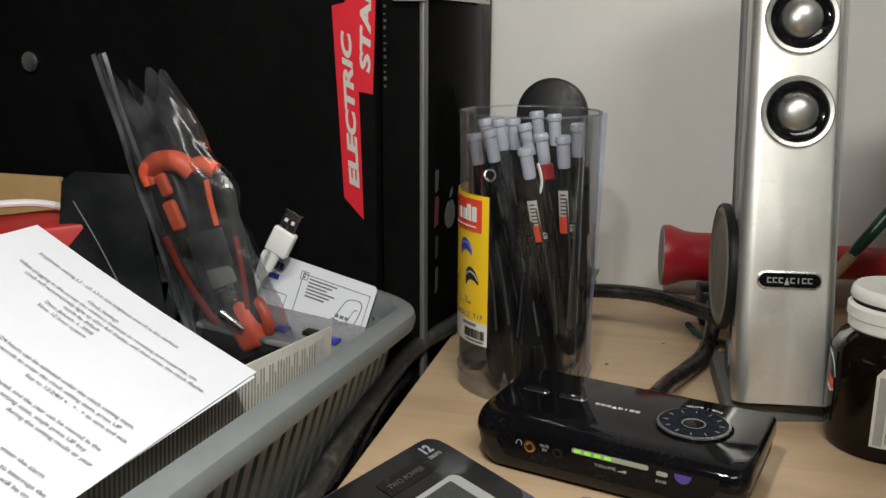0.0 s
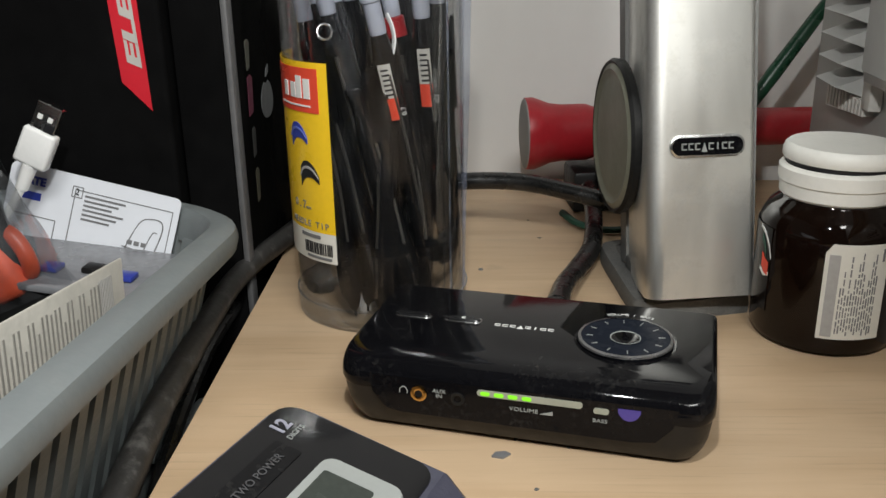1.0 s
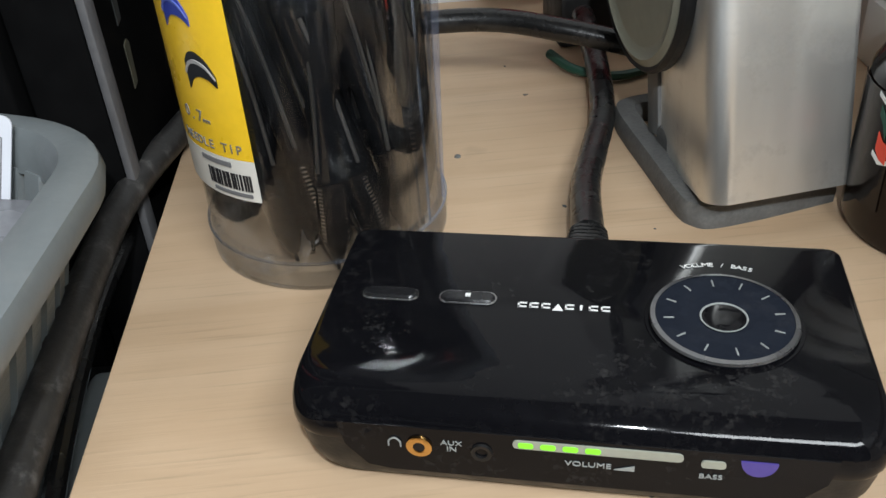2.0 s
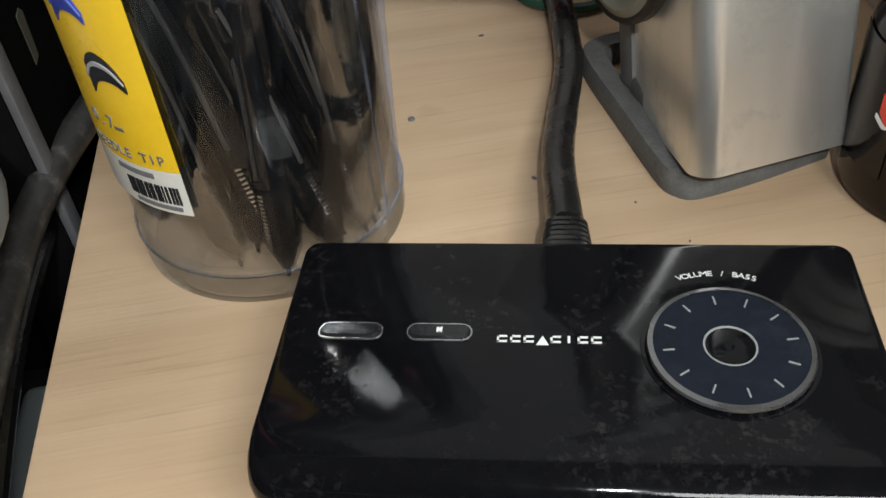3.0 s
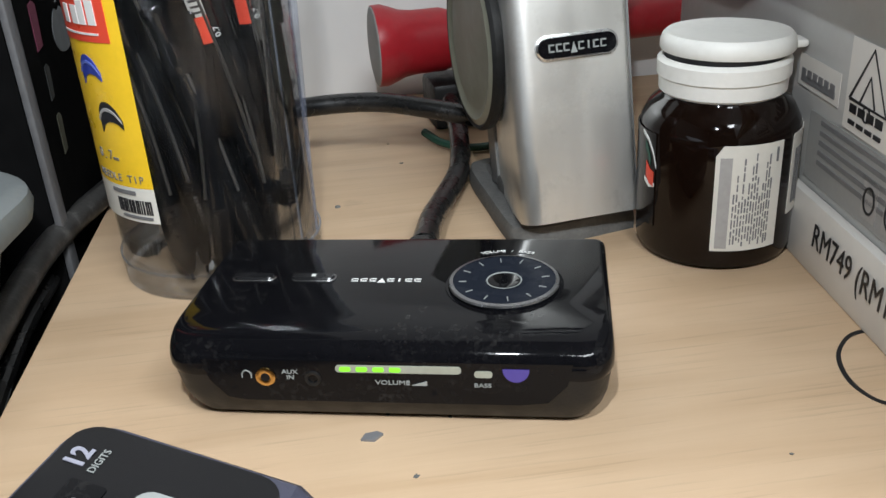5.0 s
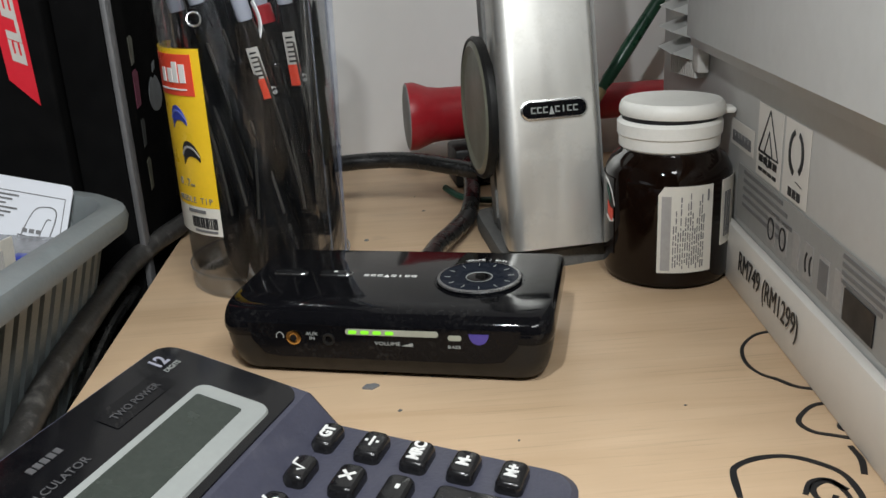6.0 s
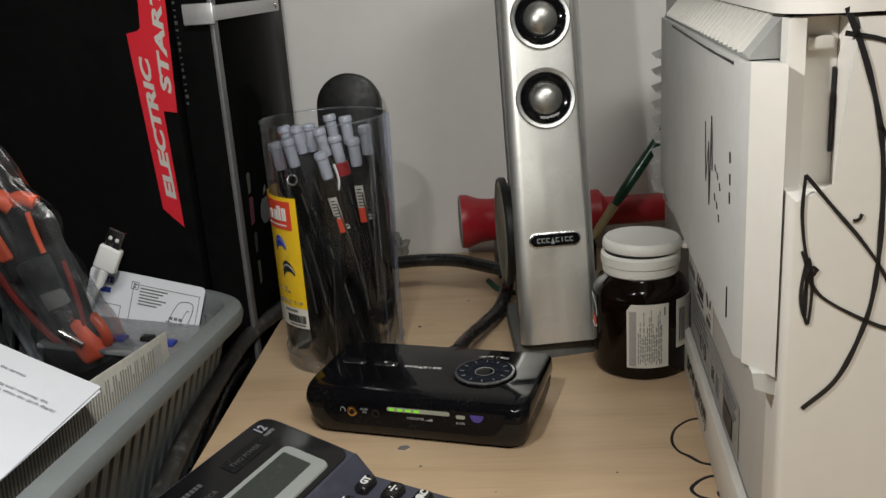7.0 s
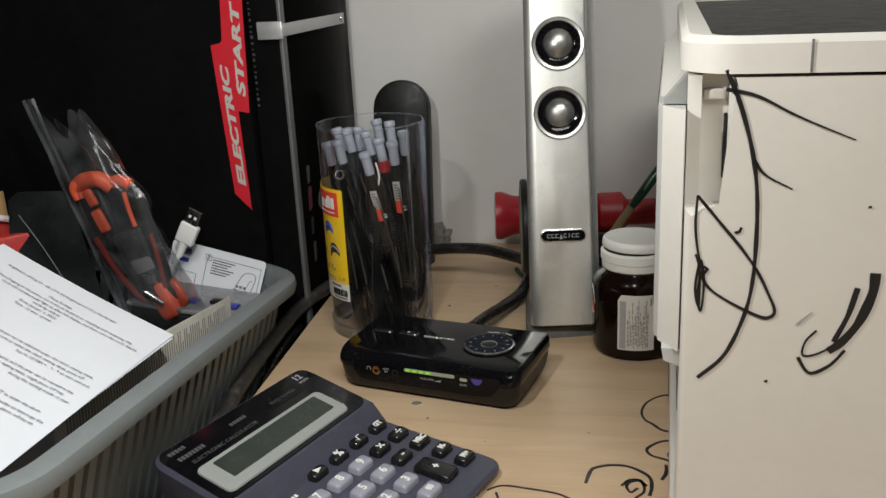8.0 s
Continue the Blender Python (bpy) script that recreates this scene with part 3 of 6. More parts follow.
part("dial_centre", lathe(B(), [(0.0057, 0.0008), (0.0056, 0.0017), (0.0050, 0.0020), (0.0001, 0.0014)], 32, DC), GLOSS_BLACK, dial)
ring = B()
lathe(ring, [(0.0060, 0.0017), (0.0061, 0.0020), (0.0057, 0.0020), (0.0056, 0.0017)], 32, DC, caps=False)
part("centre_ring", ring, CALC_FRAME, dial)
for k in range(12):
    a = 30 * k + 8
    box(bt := B(), (0.0128, -0.00018, 0.0022), (0.0154, 0.00018, 0.0027), 0, 1, DC @ pose(0, 0, 0, 0, 0, a))
    part("tick", bt, CALC_FRAME, dial)
word = "VOLUME / BASS"
for k, ch in enumerate(word):
    if ch != " ":
        a = radians(111.0 - k * 3.5)
        lettering("letter", ch, 0.0024, WHITE_PRINT, dev, DC @ pose(0.0250 * math.cos(a), 0.0250 * math.sin(a), 0.0002, 0, 0, math.degrees(a) - 90), wide=1.15)
for x, y in ((0.016, 0.014), (0.116, 0.014), (0.016, 0.058), (0.116, 0.058)):
    part("rubber_foot", lathe(B(), [(0.004, -0.0), (0.004, 0.0020)], 14, pose(x, y, 0.0)), RUBBER, dev)

# the plug and lead at the back of the control box
lead = thing("audio_cable", pose(0, 0, 0), "thick black audio cable plugged into the control box", "cable")
pm = DEV @ pose(0.0655, D - 0.002, 0.0175)
plug, loops = B(), []
for q, y0 in [(0.0, 0.0), (0.0, 0.006)] + [(q + k * 0.0004, 0.0061 + k * 0.0022 + dy) for k in range(6) for q, dy in ((0.0020, 0.0), (0.0006, 0.0001), (0.0006, 0.0013), (0.0020, 0.0014))]:
    loops.append([pm @ Vector((x, y0, z)) for x, z in rrect(0.0148 - q, 0.0118 - q, 0.004, 4)])
loft(plug, loops)
part("plug", plug, CABLE, lead, "ribbed black plug")
p0 = pm @ Vector((0, 0.019, 0.0))
part("lead", tube(B(), [tuple(p0), (0.163, 0.522, 0.012), (0.178, 0.548, 0.009), (0.197, 0.580, 0.008), (0.212, 0.618, 0.012), (0.222, 0.655, 0.02)], 0.0052, 14), CABLE, lead)
solid("speaker_cable", tube(B(), [(0.085, 0.665, 0.022), (0.130, 0.655, 0.029), (0.170, 0.640, 0.031), (0.200, 0.618, 0.028), (0.235, 0.600, 0.02), (0.27, 0.62, 0.008)], 0.0052, 14), CABLE, pose(0, 0, 0), "thick black cable running behind the pen tub to the speaker", "cable")
solid("green_wire", tube(B(), [(0.203, 0.650, 0.006), (0.208, 0.632, 0.004), (0.222, 0.620, 0.003), (0.240, 0.622, 0.003), (0.255, 0.64, 0.004), (0.245, 0.665, 0.006), (0.218, 0.668, 0.01)], 0.0022, 8), GREEN_CABLE, pose(0, 0, 0), "thin green wire coiled behind the speaker", "cable")
big = thing("power_cable", pose(0, 0, 0), "thick dusty black power cable hanging beside the desk edge", "cable")
part("lead", tube(B(), [(0.054, 0.690, 0.008), (0.038, 0.650, 0.0075), (0.0175, 0.610, 0.0065), (0.0055, 0.580, 0.006), (-0.003, 0.545, 0.006), (-0.0135, 0.489, 0.006), (-0.0215, 0.445, 0.005), (-0.028, 0.405, 0.001), (-0.042, 0.34, -0.012), (-0.062, 0.27, -0.04), (-0.085, 0.22, -0.10)], 0.0058, 14), mat("dusty_power_cable", (0.022, 0.021, 0.02), 0.5, var=0.3, scale=70, bump=0.2, dirt=0.5, dirt_col=(0.26, 0.25, 0.235), dirt_scale=110), big)
part("wire", tube(B(), [(0.047, 0.688, 0.004), (0.024, 0.642, -0.004), (0.005, 0.600, -0.014), (-0.012, 0.545, -0.022), (-0.028, 0.47, -0.042), (-0.044, 0.41, -0.09)], 0.0035, 10), CABLE, big)

# ---- loudspeaker ----
LEAN_BACK = 10.6
SP = pose(0.1925, 0.4906, 0, 0, 0, -4.4)
spk = thing("loudspeaker", SP, "slim brushed-aluminium desktop loudspeaker leaning back on a bent foot", "loudspeaker")
SB = pose(0, 0.0005, 0.0172, -LEAN_BACK, 0, 0)
SW, SH = 0.0495, 0.33
front = loft(B(), [[SB @ Vector((x, y, z)) for x, y in [(t + 0.0075 - 0.0075 * math.cos(a), 0.0075 - 0.0075 * math.sin(a)) for a in (math.pi / 2 * i / 7 for i in range(8))] + [(SW - t - 0.0030 + 0.0030 * math.sin(a), 0.0030 - 0.0030 * math.cos(a)) for a in (math.pi / 2 * i / 5 for i in range(6))] + [(SW - t, 0.058), (t + 0.0085, 0.058)]] for t, z in ((0.0, -0.0035), (0.0022, SH))])
face = part("aluminium_body", front, BRUSHED, spk, "brushed aluminium shell")
rear = loft(B(), [[SB @ Vector((x, y, z)) for x, y in ((0.0072, 0.0570), (SW - 0.004, 0.0570), (SW - 0.004, 0.0105), (SW + 0.0045, 0.0105), (SW + 0.0045, 0.066), (SW - 0.006, 0.078), (0.014, 0.078), (0.0072, 0.066))] for z in (0.004, SH + 0.002)])
part("rear_shell", rear, SPEAKER_GREY, spk, "dark grey rear shell")
for zc, big_r in ((0.1575, 0.0205), (0.2080, 0.0205)):
    dm = SB @ pose(SW / 2 + 0.0015, 0, zc, 90, 0, 0)
    drv = part("driver_ring", lathe(B(), [(0.0196, -0.001), (0.0196, 0.0012), (0.0188, 0.0018), (0.0168, 0.0013), (0.0162, 0.0004), (0.0160, -0.002)], 48, dm, caps=False), CHROME, face, "polished driver ring")
    part("surround", lathe(B(), [(0.0166, 0.0004), (0.0140, 0.0014), (0.0112, 0.0003), (0.0100, 0.0002)], 40, dm, caps=False), GLOSS_BLACK, face, "black driver surround")
    part("dome", lathe(B(), [(0.0112, 0.0002), (0.0100, 0.0030), (0.0078, 0.0052), (0.0045, 0.0067), (0.0015, 0.0072), (0.0001, 0.0073)], 40, dm), DOME, face, "dull metal tweeter dome")
BX = SW / 2 + 0.0015
BM = SB @ Matrix(((1, 0, 0, 0), (0, 0, -1, 0), (0, 1, 0, 0), (0, 0, 0, 1)))
bz = loft(B(), [[BM @ Vector((x + BX, y + 0.0656, q)) for x, y in rrect(0.0348 - i, 0.0100 - i, 0.0049 - i / 2, 6)] for i, q in ((0.0, 0.0), (0.0004, 0.0009), (0.0012, 0.0011))])
badge = part("badge", bz, STEEL, face, "oval dark name badge in a bright rim")
part("badge_plate", prism(B(), [(x + BX, y + 0.0656) for x, y in rrect(0.0326, 0.0078, 0.0038, 6)], 0.0010, 0.0014, BM), GLOSS_BLACK, face)
bm = B()
for k in range(8):
    x0 = BX - 0.0122 + k * 0.00308
    if k == 3:
        prism(bm, [(x0 - 0.0001, 0.0631), (x0 + 0.0026, 0.0631), (x0 + 0.00125, 0.0673)], 0.0014, 0.0017, BM)
    elif k == 5:
        box(bm, (x0 + 0.0009, 0.0640, 0.0014), (x0 + 0.0015, 0.0671, 0.0017), 0, 1, BM)
    else:
        box(bm, (x0, 0.0665, 0.0014), (x0 + 0.0024, 0.0671, 0.0017), 0, 1, BM)
        box(bm, (x0, 0.0640, 0.0014), (x0 + 0.0024, 0.0646, 0.0017), 0, 1, BM)
        box(bm, (x0, 0.0640, 0.0014), (x0 + 0.0006, 0.0671, 0.0017), 0, 1, BM)
part("maker_mark", bm, CALC_FRAME, face, smooth=0)
rd = SB @ pose(0.0006, 0.052, 0.0690, 0, 0, -2) @ pose(0, 0, 0, 0, -90, 0) @ Matrix.Diagonal((1.04, 1.04, 1, 1))
rad = part("passive_radiator", lathe(B(), [(0.030, -0.0045), (0.0365, -0.0022), (0.0369, 0.0012), (0.0358, 0.0028), (0.0345, 0.0022)], 56, rd, caps=False), MATT_BLACK, spk, "black rim of the round side driver")
part("radiator_cone", lathe(B(), [(0.0346, 0.0021), (0.0320, 0.0034), (0.0300, 0.0022), (0.026, 0.0020), (0.0001, 0.0028)], 56, rd), mat("olive_grey_cone", (0.22, 0.22, 0.17), 0.42, var=0.12, scale=40, dirt=0.25, dirt_col=(0.2, 0.19, 0.16)), spk, "olive grey side driver cone")
foot = B()
line = curve_pts([(x, y, 0.0035) for x, y in ((0.0520, 0.0150), (0.0270, 0.0125), (0.0080, 0.0118), (0.0035, 0.0140), (0.0022, 0.0210), (0.0040, 0.0500), (0.0068, 0.0860), (0.0120, 0.0935), (0.0250, 0.0945))], 8)
loops = []
for i, p in enumerate(line):
    tan = (line[min(i + 1, len(line) - 1)] - line[max(i - 1, 0)]).normalized()
    s = Vector((-tan.y, tan.x, 0))
    loops.append([p + s * a + Vector((0, 0, b)) for a, b in ((-0.0044, -0.0035), (0.0044, -0.0035), (0.0048, 0.0012), (0.0036, 0.0050), (-0.0036, 0.0050), (-0.0048, 0.0012))])
loft(foot, loops)
part("foot", foot, RUBBER, spk, "flat dusty bent bar foot")
part("foot_block", box(B(), (0.007, 0.016, 0.0), (0.046, 0.060, 0.0150), 0.002), RUBBER, spk)

# ---- jar ----
JAR = pose(0.2672, 0.4725, 0, 0, 0, 0)
jar = thing("pill_jar", JAR, "dark amber glass pill jar with white snap cap and labels", "jar")
part("cap_seal", lathe(B(), [(0.0221, 0.0775), (0.0222, 0.0803)], 48, caps=False), INK, jar, "dark gap under the lid")
part("bottle", lathe(B(), [(0.0001, 0.0), (0.026, 0.0), (0.0292, 0.0016), (0.0305, 0.005), (0.0305, 0.050), (0.0298, 0.0548), (0.0270, 0.0600), (0.0232, 0.0630), (0.0222, 0.065), (0.0222, 0.078), (0.0001, 0.078)], 64), AMBER, jar, "dark amber glass bottle")
cap = part("cap", lathe(B(), [(0.0228, 0.0645), (0.0238, 0.0655), (0.0240, 0.0706), (0.0248, 0.0714), (0.0248, 0.0768), (0.0239, 0.0779), (0.0226, 0.0783)], 56, caps=False), CAP, jar, "white ridged cap collar")
lm = pose(0, 0, 0, -0.3, 0.9, 0)
lid = part("lid", lathe(B(), [(0.0220, 0.0797), (0.0244, 0.0800), (0.0249, 0.0808), (0.0248, 0.0834), (0.0241, 0.0854), (0.0229, 0.0866), (0.0216, 0.0862), (0.0001, 0.0858)], 56, lm), CAP, cap, "white snap lid, slightly open")
part("lid_tab", box(B(), (-0.004, -0.0050, 0.0792), (0.004, 0.0045, 0.0822), 0.0012, 2, pose(0, 0, 0, 0, 0, -18) @ pose(0.0262, 0, 0, 0, 0, 0)), CAP, cap)


def wrap(a0, a1, z0, z1, r, n=16, cut=0.0):
    """A thin label bent round a cylinder, with an optional cut corner."""
    bm = B()
    loops = []
    for i in range(n + 1):
        a = radians(a0 + (a1 - a0) * i / n)
        c = max(0.0, cut * (1 - i / n * (n / 2.0))) if cut else 0.0
        loops.append([Vector((q * math.cos(a), q * math.sin(a), z)) for q, z in ((r, z0), (r + 0.0003, z0), (r + 0.0003, z1 - c), (r, z1 - c))])
    return loft(bm, loops)


lab = part("label", wrap(-127, -78, 0.0095, 0.0515, 0.0306, 20, 0.004), LABEL, jar, "off-white paper label with fine print")
part("label_band", wrap(-124, -116, 0.0108, 0.0470, 0.0310, 4), LABEL_GREY, lab)
random.seed(4)
for k in range(14):
    a = -114 + k * 2.05
    bm, z = B(), 0.0115 + random.random() * 0.003
    top = 0.028 + random.random() * 0.018
    while z < top:
        seg = random.uniform(0.0012, 0.0045)
        loft(bm, [[Vector((q * math.cos(radians(b)), q * math.sin(radians(b)), zz)) for q, zz in ((0.0309, z), (0.0311, z), (0.0311, z + seg), (0.0309, z + seg))] for b in (a, a + 0.5, a + random.uniform(0.8, 1.1))])
        z += seg + random.uniform(0.0005, 0.0011)
    part("print_line", bm, PRINT_GREY, lab)
part("print_line", wrap(-84, -82.5, 0.044, 0.0495, 0.0310, 2), PRINT_GREY, lab)
lab2 = part("label", wrap(-66, -20, 0.020, 0.058 - 0.006, 0.0306, 14), LABEL, jar, "off-white paper label with fine print")
for k in range(3):
    part("print_line", wrap(-62 + k * 4, -60 + k * 4, 0.024, 0.046, 0.0310, 2), PRINT_GREY, lab2)
lab3 = part("label", wrap(-222, -173, 0.014, 0.052, 0.0306, 14), mat("dark_label", (0.007, 0.005, 0.0045), 0.12), jar, "dark glossy front label with red and green print")
def swoosh(pts, w, material):
    bm = B()
    loops = []
    for k, (a, z) in enumerate(pts):
        ar = radians(a)
        loops.append([Vector((q * math.cos(ar), q * math.sin(ar), z + dz)) for q, dz in ((0.0310, -w), (0.0312, -w), (0.0312, w), (0.0310, w))])
    loft(bm, loops)
    part("print_swoosh", bm, material, lab3)


swoosh([(-189, 0.051), (-181, 0.049), (-175, 0.0445), (-171.5, 0.039)], 0.0007, WHITE_PRINT)
swoosh([(-185, 0.0465), (-181, 0.044), (-178, 0.040)], 0.0016, GREEN_CABLE)
swoosh([(-183, 0.0370), (-179, 0.0345), (-174, 0.0335)], 0.0030, LABEL_RED)
swoosh([(-185, 0.0325), (-179, 0.0305), (-173, 0.0315)], 0.0008, WHITE_PRINT)


# ---- pen tub ----
TUB = pose(0.0785, 0.5525, 0, 0, 0, -4.5)
tub = thing("pen_tub", TUB, "clear round plastic tub with a yellow label, full of pens", "pen tub")
TR, TH = 0.0415, 0.168


def tub_skin(z0, z1, r0, r1, a0=0, a1=360, n=64, t=0.0006):
    bm = B()
    rows = []
    for r, z in ((r0, z0), (r1, z1), (r1 - t, z1), (r0 - t, z0)):
        rows.append([bm.verts.new((r * math.cos(radians(a0 + (a1 - a0) * i / n)), r * math.sin(radians(a0 + (a1 - a0) * i / n)), z)) for i in range(n)])
    for a, b in zip(rows, rows[1:]):
        for i in range(n):
            bm.faces.new((a[i], a[(i + 1) % n], b[(i + 1) % n], b[i]))
    return bm


part("side_sheet", tub_skin(0.0015, TH, 0.0405, TR), TUB_CLEAR, tub, "clear plastic side sheet")
part("base_dish", lathe(B(), [(0.0001, 0.0015), (0.036, 0.0015), (0.0385, 0.0), (0.0412, 0.0006), (0.0416, 0.010), (0.0411, 0.0105)], 56, caps=False), TUB_CLEAR, tub, "clear base dish")
part("base_lip", lathe(B(), [(0.0411, 0.0102), (0.0419, 0.0104), (0.0419, 0.0112), (0.0411, 0.0112)], 56, caps=False), TUB_EDGE, tub)
part("top_lip", lathe(B(), [(TR, TH - 0.0008), (TR + 0.0006, TH - 0.0006), (TR + 0.0006, TH + 0.0004), (TR - 0.0008, TH + 0.0004)], 56, caps=False), TUB_EDGE, tub)
seam = B()
sa = radians(-18.5)
flange_rows = []
for z, out in ((0.0105, 0.0010), (0.05, 0.0018), (0.10, 0.0034), (TH + 0.001, 0.0046)):
    r0 = 0.0405 + (TR - 0.0405) * z / TH - 0.0003
    flange_rows.append([Vector((q * math.cos(sa + da), q * math.sin(sa + da), z)) for q, da in ((r0, -0.008), (r0 + out, -0.007), (r0 + out, 0.007), (r0, 0.008))])
loft(seam, flange_rows)
part("side_seam", seam, clear_mat("clear_flange", tint=(0.86, 0.88, 0.91), gloss=0.03, rough=0.12, haze=0.14, haze_col=(0.40, 0.43, 0.56)), tub, "pressed clear seam flange")
for a in (-43, 12):
    sm = loft(B(), [[Vector((q * math.cos(radians(a + da)), q * math.sin(radians(a + da)), z)) for q, da in ((TR + 0.0002, -0.5), (TR + 0.0010, 0), (TR + 0.0002, 0.5))] for z in (0.012, TH)])
    part("crease", sm, TUB_EDGE, tub)
RL = 0.0417
lab = part("label", wrap(-206, -120.5, 0.047, 0.1225, RL, 24), YELLOW, tub, "yellow label with a red block and pen pictures")
part("barcode_field", wrap(-206, -120.5, 0.0330, 0.0469, RL, 24), LABEL, lab, "white barcode field")
part("red_block", wrap(-176, -127, 0.1010, 0.1200, RL + 0.0003, 14), LABEL_RED, lab)
# the maker's word as plain rounded shapes
for a, z0, z1 in ((-160, 0.107, 0.1135), (-151, 0.107, 0.1135), (-145, 0.107, 0.1165), (-138, 0.107, 0.1155)):
    part("maker_mark", wrap(a, a + 5.2, z0, z1, RL + 0.0006, 4), WHITE_PRINT, lab)
part("maker_mark", wrap(-166, -133, 0.1035, 0.1042, RL + 0.0006, 8), WHITE_PRINT, lab)


def curl(a, z, s, material, shade):
    """A printed picture of a bent pen end."""
    for mat_k, w, off in ((material, 0.0040, 0.0003), (shade, 0.0006, 0.0007)):
        bm, loops = B(), []
        pts = [(a - 7, z - s * 0.25), (a - 4, z + s * 0.2), (a, z + s * 0.35), (a + 5, z + s * 0.15), (a + 9, z - s * 0.35)]
        line = curve_pts([(p, q, 0) for p, q in pts], 5)
        for i, p in enumerate(line):
            ar, k = radians(p.x), w * (1.0 - 0.7 * (i / len(line)) ** 2) * (s / 0.006)
            up = 0.0010 if off > 0.0005 else 0.0
            loops.append([Vector((q * math.cos(ar), q * math.sin(ar), p.y + up + dz)) for q, dz in ((RL + off, -k), (RL + off + 0.0004, -k), (RL + off + 0.0004, k), (RL + off, k))])
        loft(bm, loops)
        part("pen_picture", bm, mat_k, lab)


curl(-147, 0.0905, 0.0060, BLUE, mat("pale_blue_print", (0.10, 0.14, 0.45), 0.4))
curl(-139, 0.0735, 0.0064, INK, LABEL_GREY)
lettering_pts = (("0.7", -150, 0.0585, 0.0055), ("mm", -141, 0.0578, 0.0024), ("NEEDLE TIP", -143, 0.0502, 0.0042))
for words, a, z, size in lettering_pts:
    step = size * 0.64
    wa = math.degrees(step / RL)
    for k, ch in enumerate(words):
        if ch != " ":
            ar = a + (k - len(words) / 2 + 0.5) * wa
            lettering("letter", ch, size, PRINT_GREY, lab, pose((RL + 0.0004) * math.cos(radians(ar)), (RL + 0.0004) * math.sin(radians(ar)), z, 90, 0, ar + 90))
random.seed(11)
a = -147.0
while a < -123:
    w = random.choice((0.35, 0.6, 0.9))
    part("barcode_bar", wrap(a, a + w, 0.0365, 0.0420, RL + 0.0003, 1), INK, lab)
    a += w + random.choice((0.5, 0.7, 0.9))
part("print_line", wrap(-150, -132, 0.0440, 0.0456, RL + 0.0003, 6), PRINT_GREY, lab)
part("print_line", wrap(-145, -124, 0.0343, 0.0355, RL + 0.0003, 6), PRINT_GREY, lab)

# ---- pens ----
PL = 0.150


def pen(sticker=False, collar=False, cap=PEN_GREY):
    p = thing("pen", pose(0, 0, 0), "all-black retractable ballpoint pen in the tub" if cap is PEN_BLACK else "black retractable ballpoint pen with a grey push button", "pen", "pens in the tub")
    part("barrel", lathe(B(), [(0.0043, 0.046), (0.0051, 0.047), (0.0053, 0.060), (0.0051, 0.115), (0.0053, 0.119), (0.0052, 0.121), (0.0042, 0.126), (0.0036, 0.131)], 16), PEN_BLACK, p)
    ribs = [(0.0048, 0.046)]
    for k in range(12):
        z = 0.044 - k * 0.0021
        ribs += [(0.0052, z), (0.0052, z - 0.0013), (0.0049, z - 0.0014), (0.0049, z - 0.0020)]
    part("grip", lathe(B(), list(reversed(ribs + [(0.0047, 0.016)])), 14), PEN_SMOKE, p, "dark ribbed rubber grip")
    part("tip", lathe(B(), [(0.0006, 0.0), (0.0007, 0.004), (0.0019, 0.0055), (0.0034, 0.011), (0.0046, 0.0159)], 14), PEN_SMOKE, p, "smoky cone tip with a fine needle")
    part("push_button", lathe(B(), [(0.0034, 0.1311), (0.0037, 0.1330), (0.0037, 0.1440), (0.0044, 0.1446), (0.0046, 0.1468), (0.0040, 0.1482), (0.0001, 0.1484)], 18), cap, p, "push button")
    part("ink_tube", tube(B(), [(0.0, -0.0052, 0.052), (0.0008, -0.00515, 0.085), (0.0, -0.0050, 0.115)], 0.0007, 6, 3), INK_TUBE, p, "pale ink tube seen in the barrel")
    coil = B()
    for k in range(15):
        box(coil, (-0.0008, -0.00545, 0.0185 + k * 0.0018), (0.0008, -0.0049, 0.0192 + k * 0.0018))
    part("spring", coil, SPRING, p, "shiny spring showing at the grip", smooth=0)
    part("clip", box(B(), (0.0050, -0.0016, 0.088), (0.0066, 0.0016, 0.126), 0.0006), PEN_BLACK, p)
    if sticker:
        part("sticker", loft(B(), [[Vector((q * math.cos(radians(t)), q * math.sin(radians(t)), z)) for q, t in ((0.0052, -138), (0.0055, -138), (0.0055, -115), (0.0055, -95), (0.0055, -78), (0.0052, -78))] for z in (0.0955, 0.1050)]), LABEL_RED, p, "red sticker")
        part("sticker", loft(B(), [[Vector((q * math.cos(radians(t)), q * math.sin(radians(t)), z)) for q, t in ((0.0052, -138), (0.0055, -138), (0.0055, -115), (0.0055, -95), (0.0055, -78), (0.0052, -78))] for z in (0.1051, 0.1195)]), STICKER_WHITE, p, "white barcode sticker")
        for k in range(6):
            z = 0.1062 + k * 0.0021
            part("barcode_bar", loft(B(), [[Vector((q * math.cos(radians(t)), q * math.sin(radians(t)), zz)) for q, t in ((0.0055, -125), (0.0056, -125), (0.0056, -105), (0.0056, -92), (0.0055, -92))] for zz in (z, z + 0.0008)]), INK, p)
        n = Vector((math.cos(radians(-60)), math.sin(radians(-60)), 0))
        turn = Matrix((Vector((0, 0, 1)), n.cross(Vector((0, 0, 1))), n)).transposed().to_4x4()
        turn.translation = n * 0.0054 + Vector((0, 0, 0.0985))
        lettering("lettering", "0.7", 0.0032, WHITE_PRINT, p, turn)
    if collar:
        part("collar", lathe(B(), [(0.0047, 0.1225), (0.0050, 0.1228), (0.0047, 0.1308), (0.0037, 0.1312)], 16), RED, p, "red collar under the button")
    return p


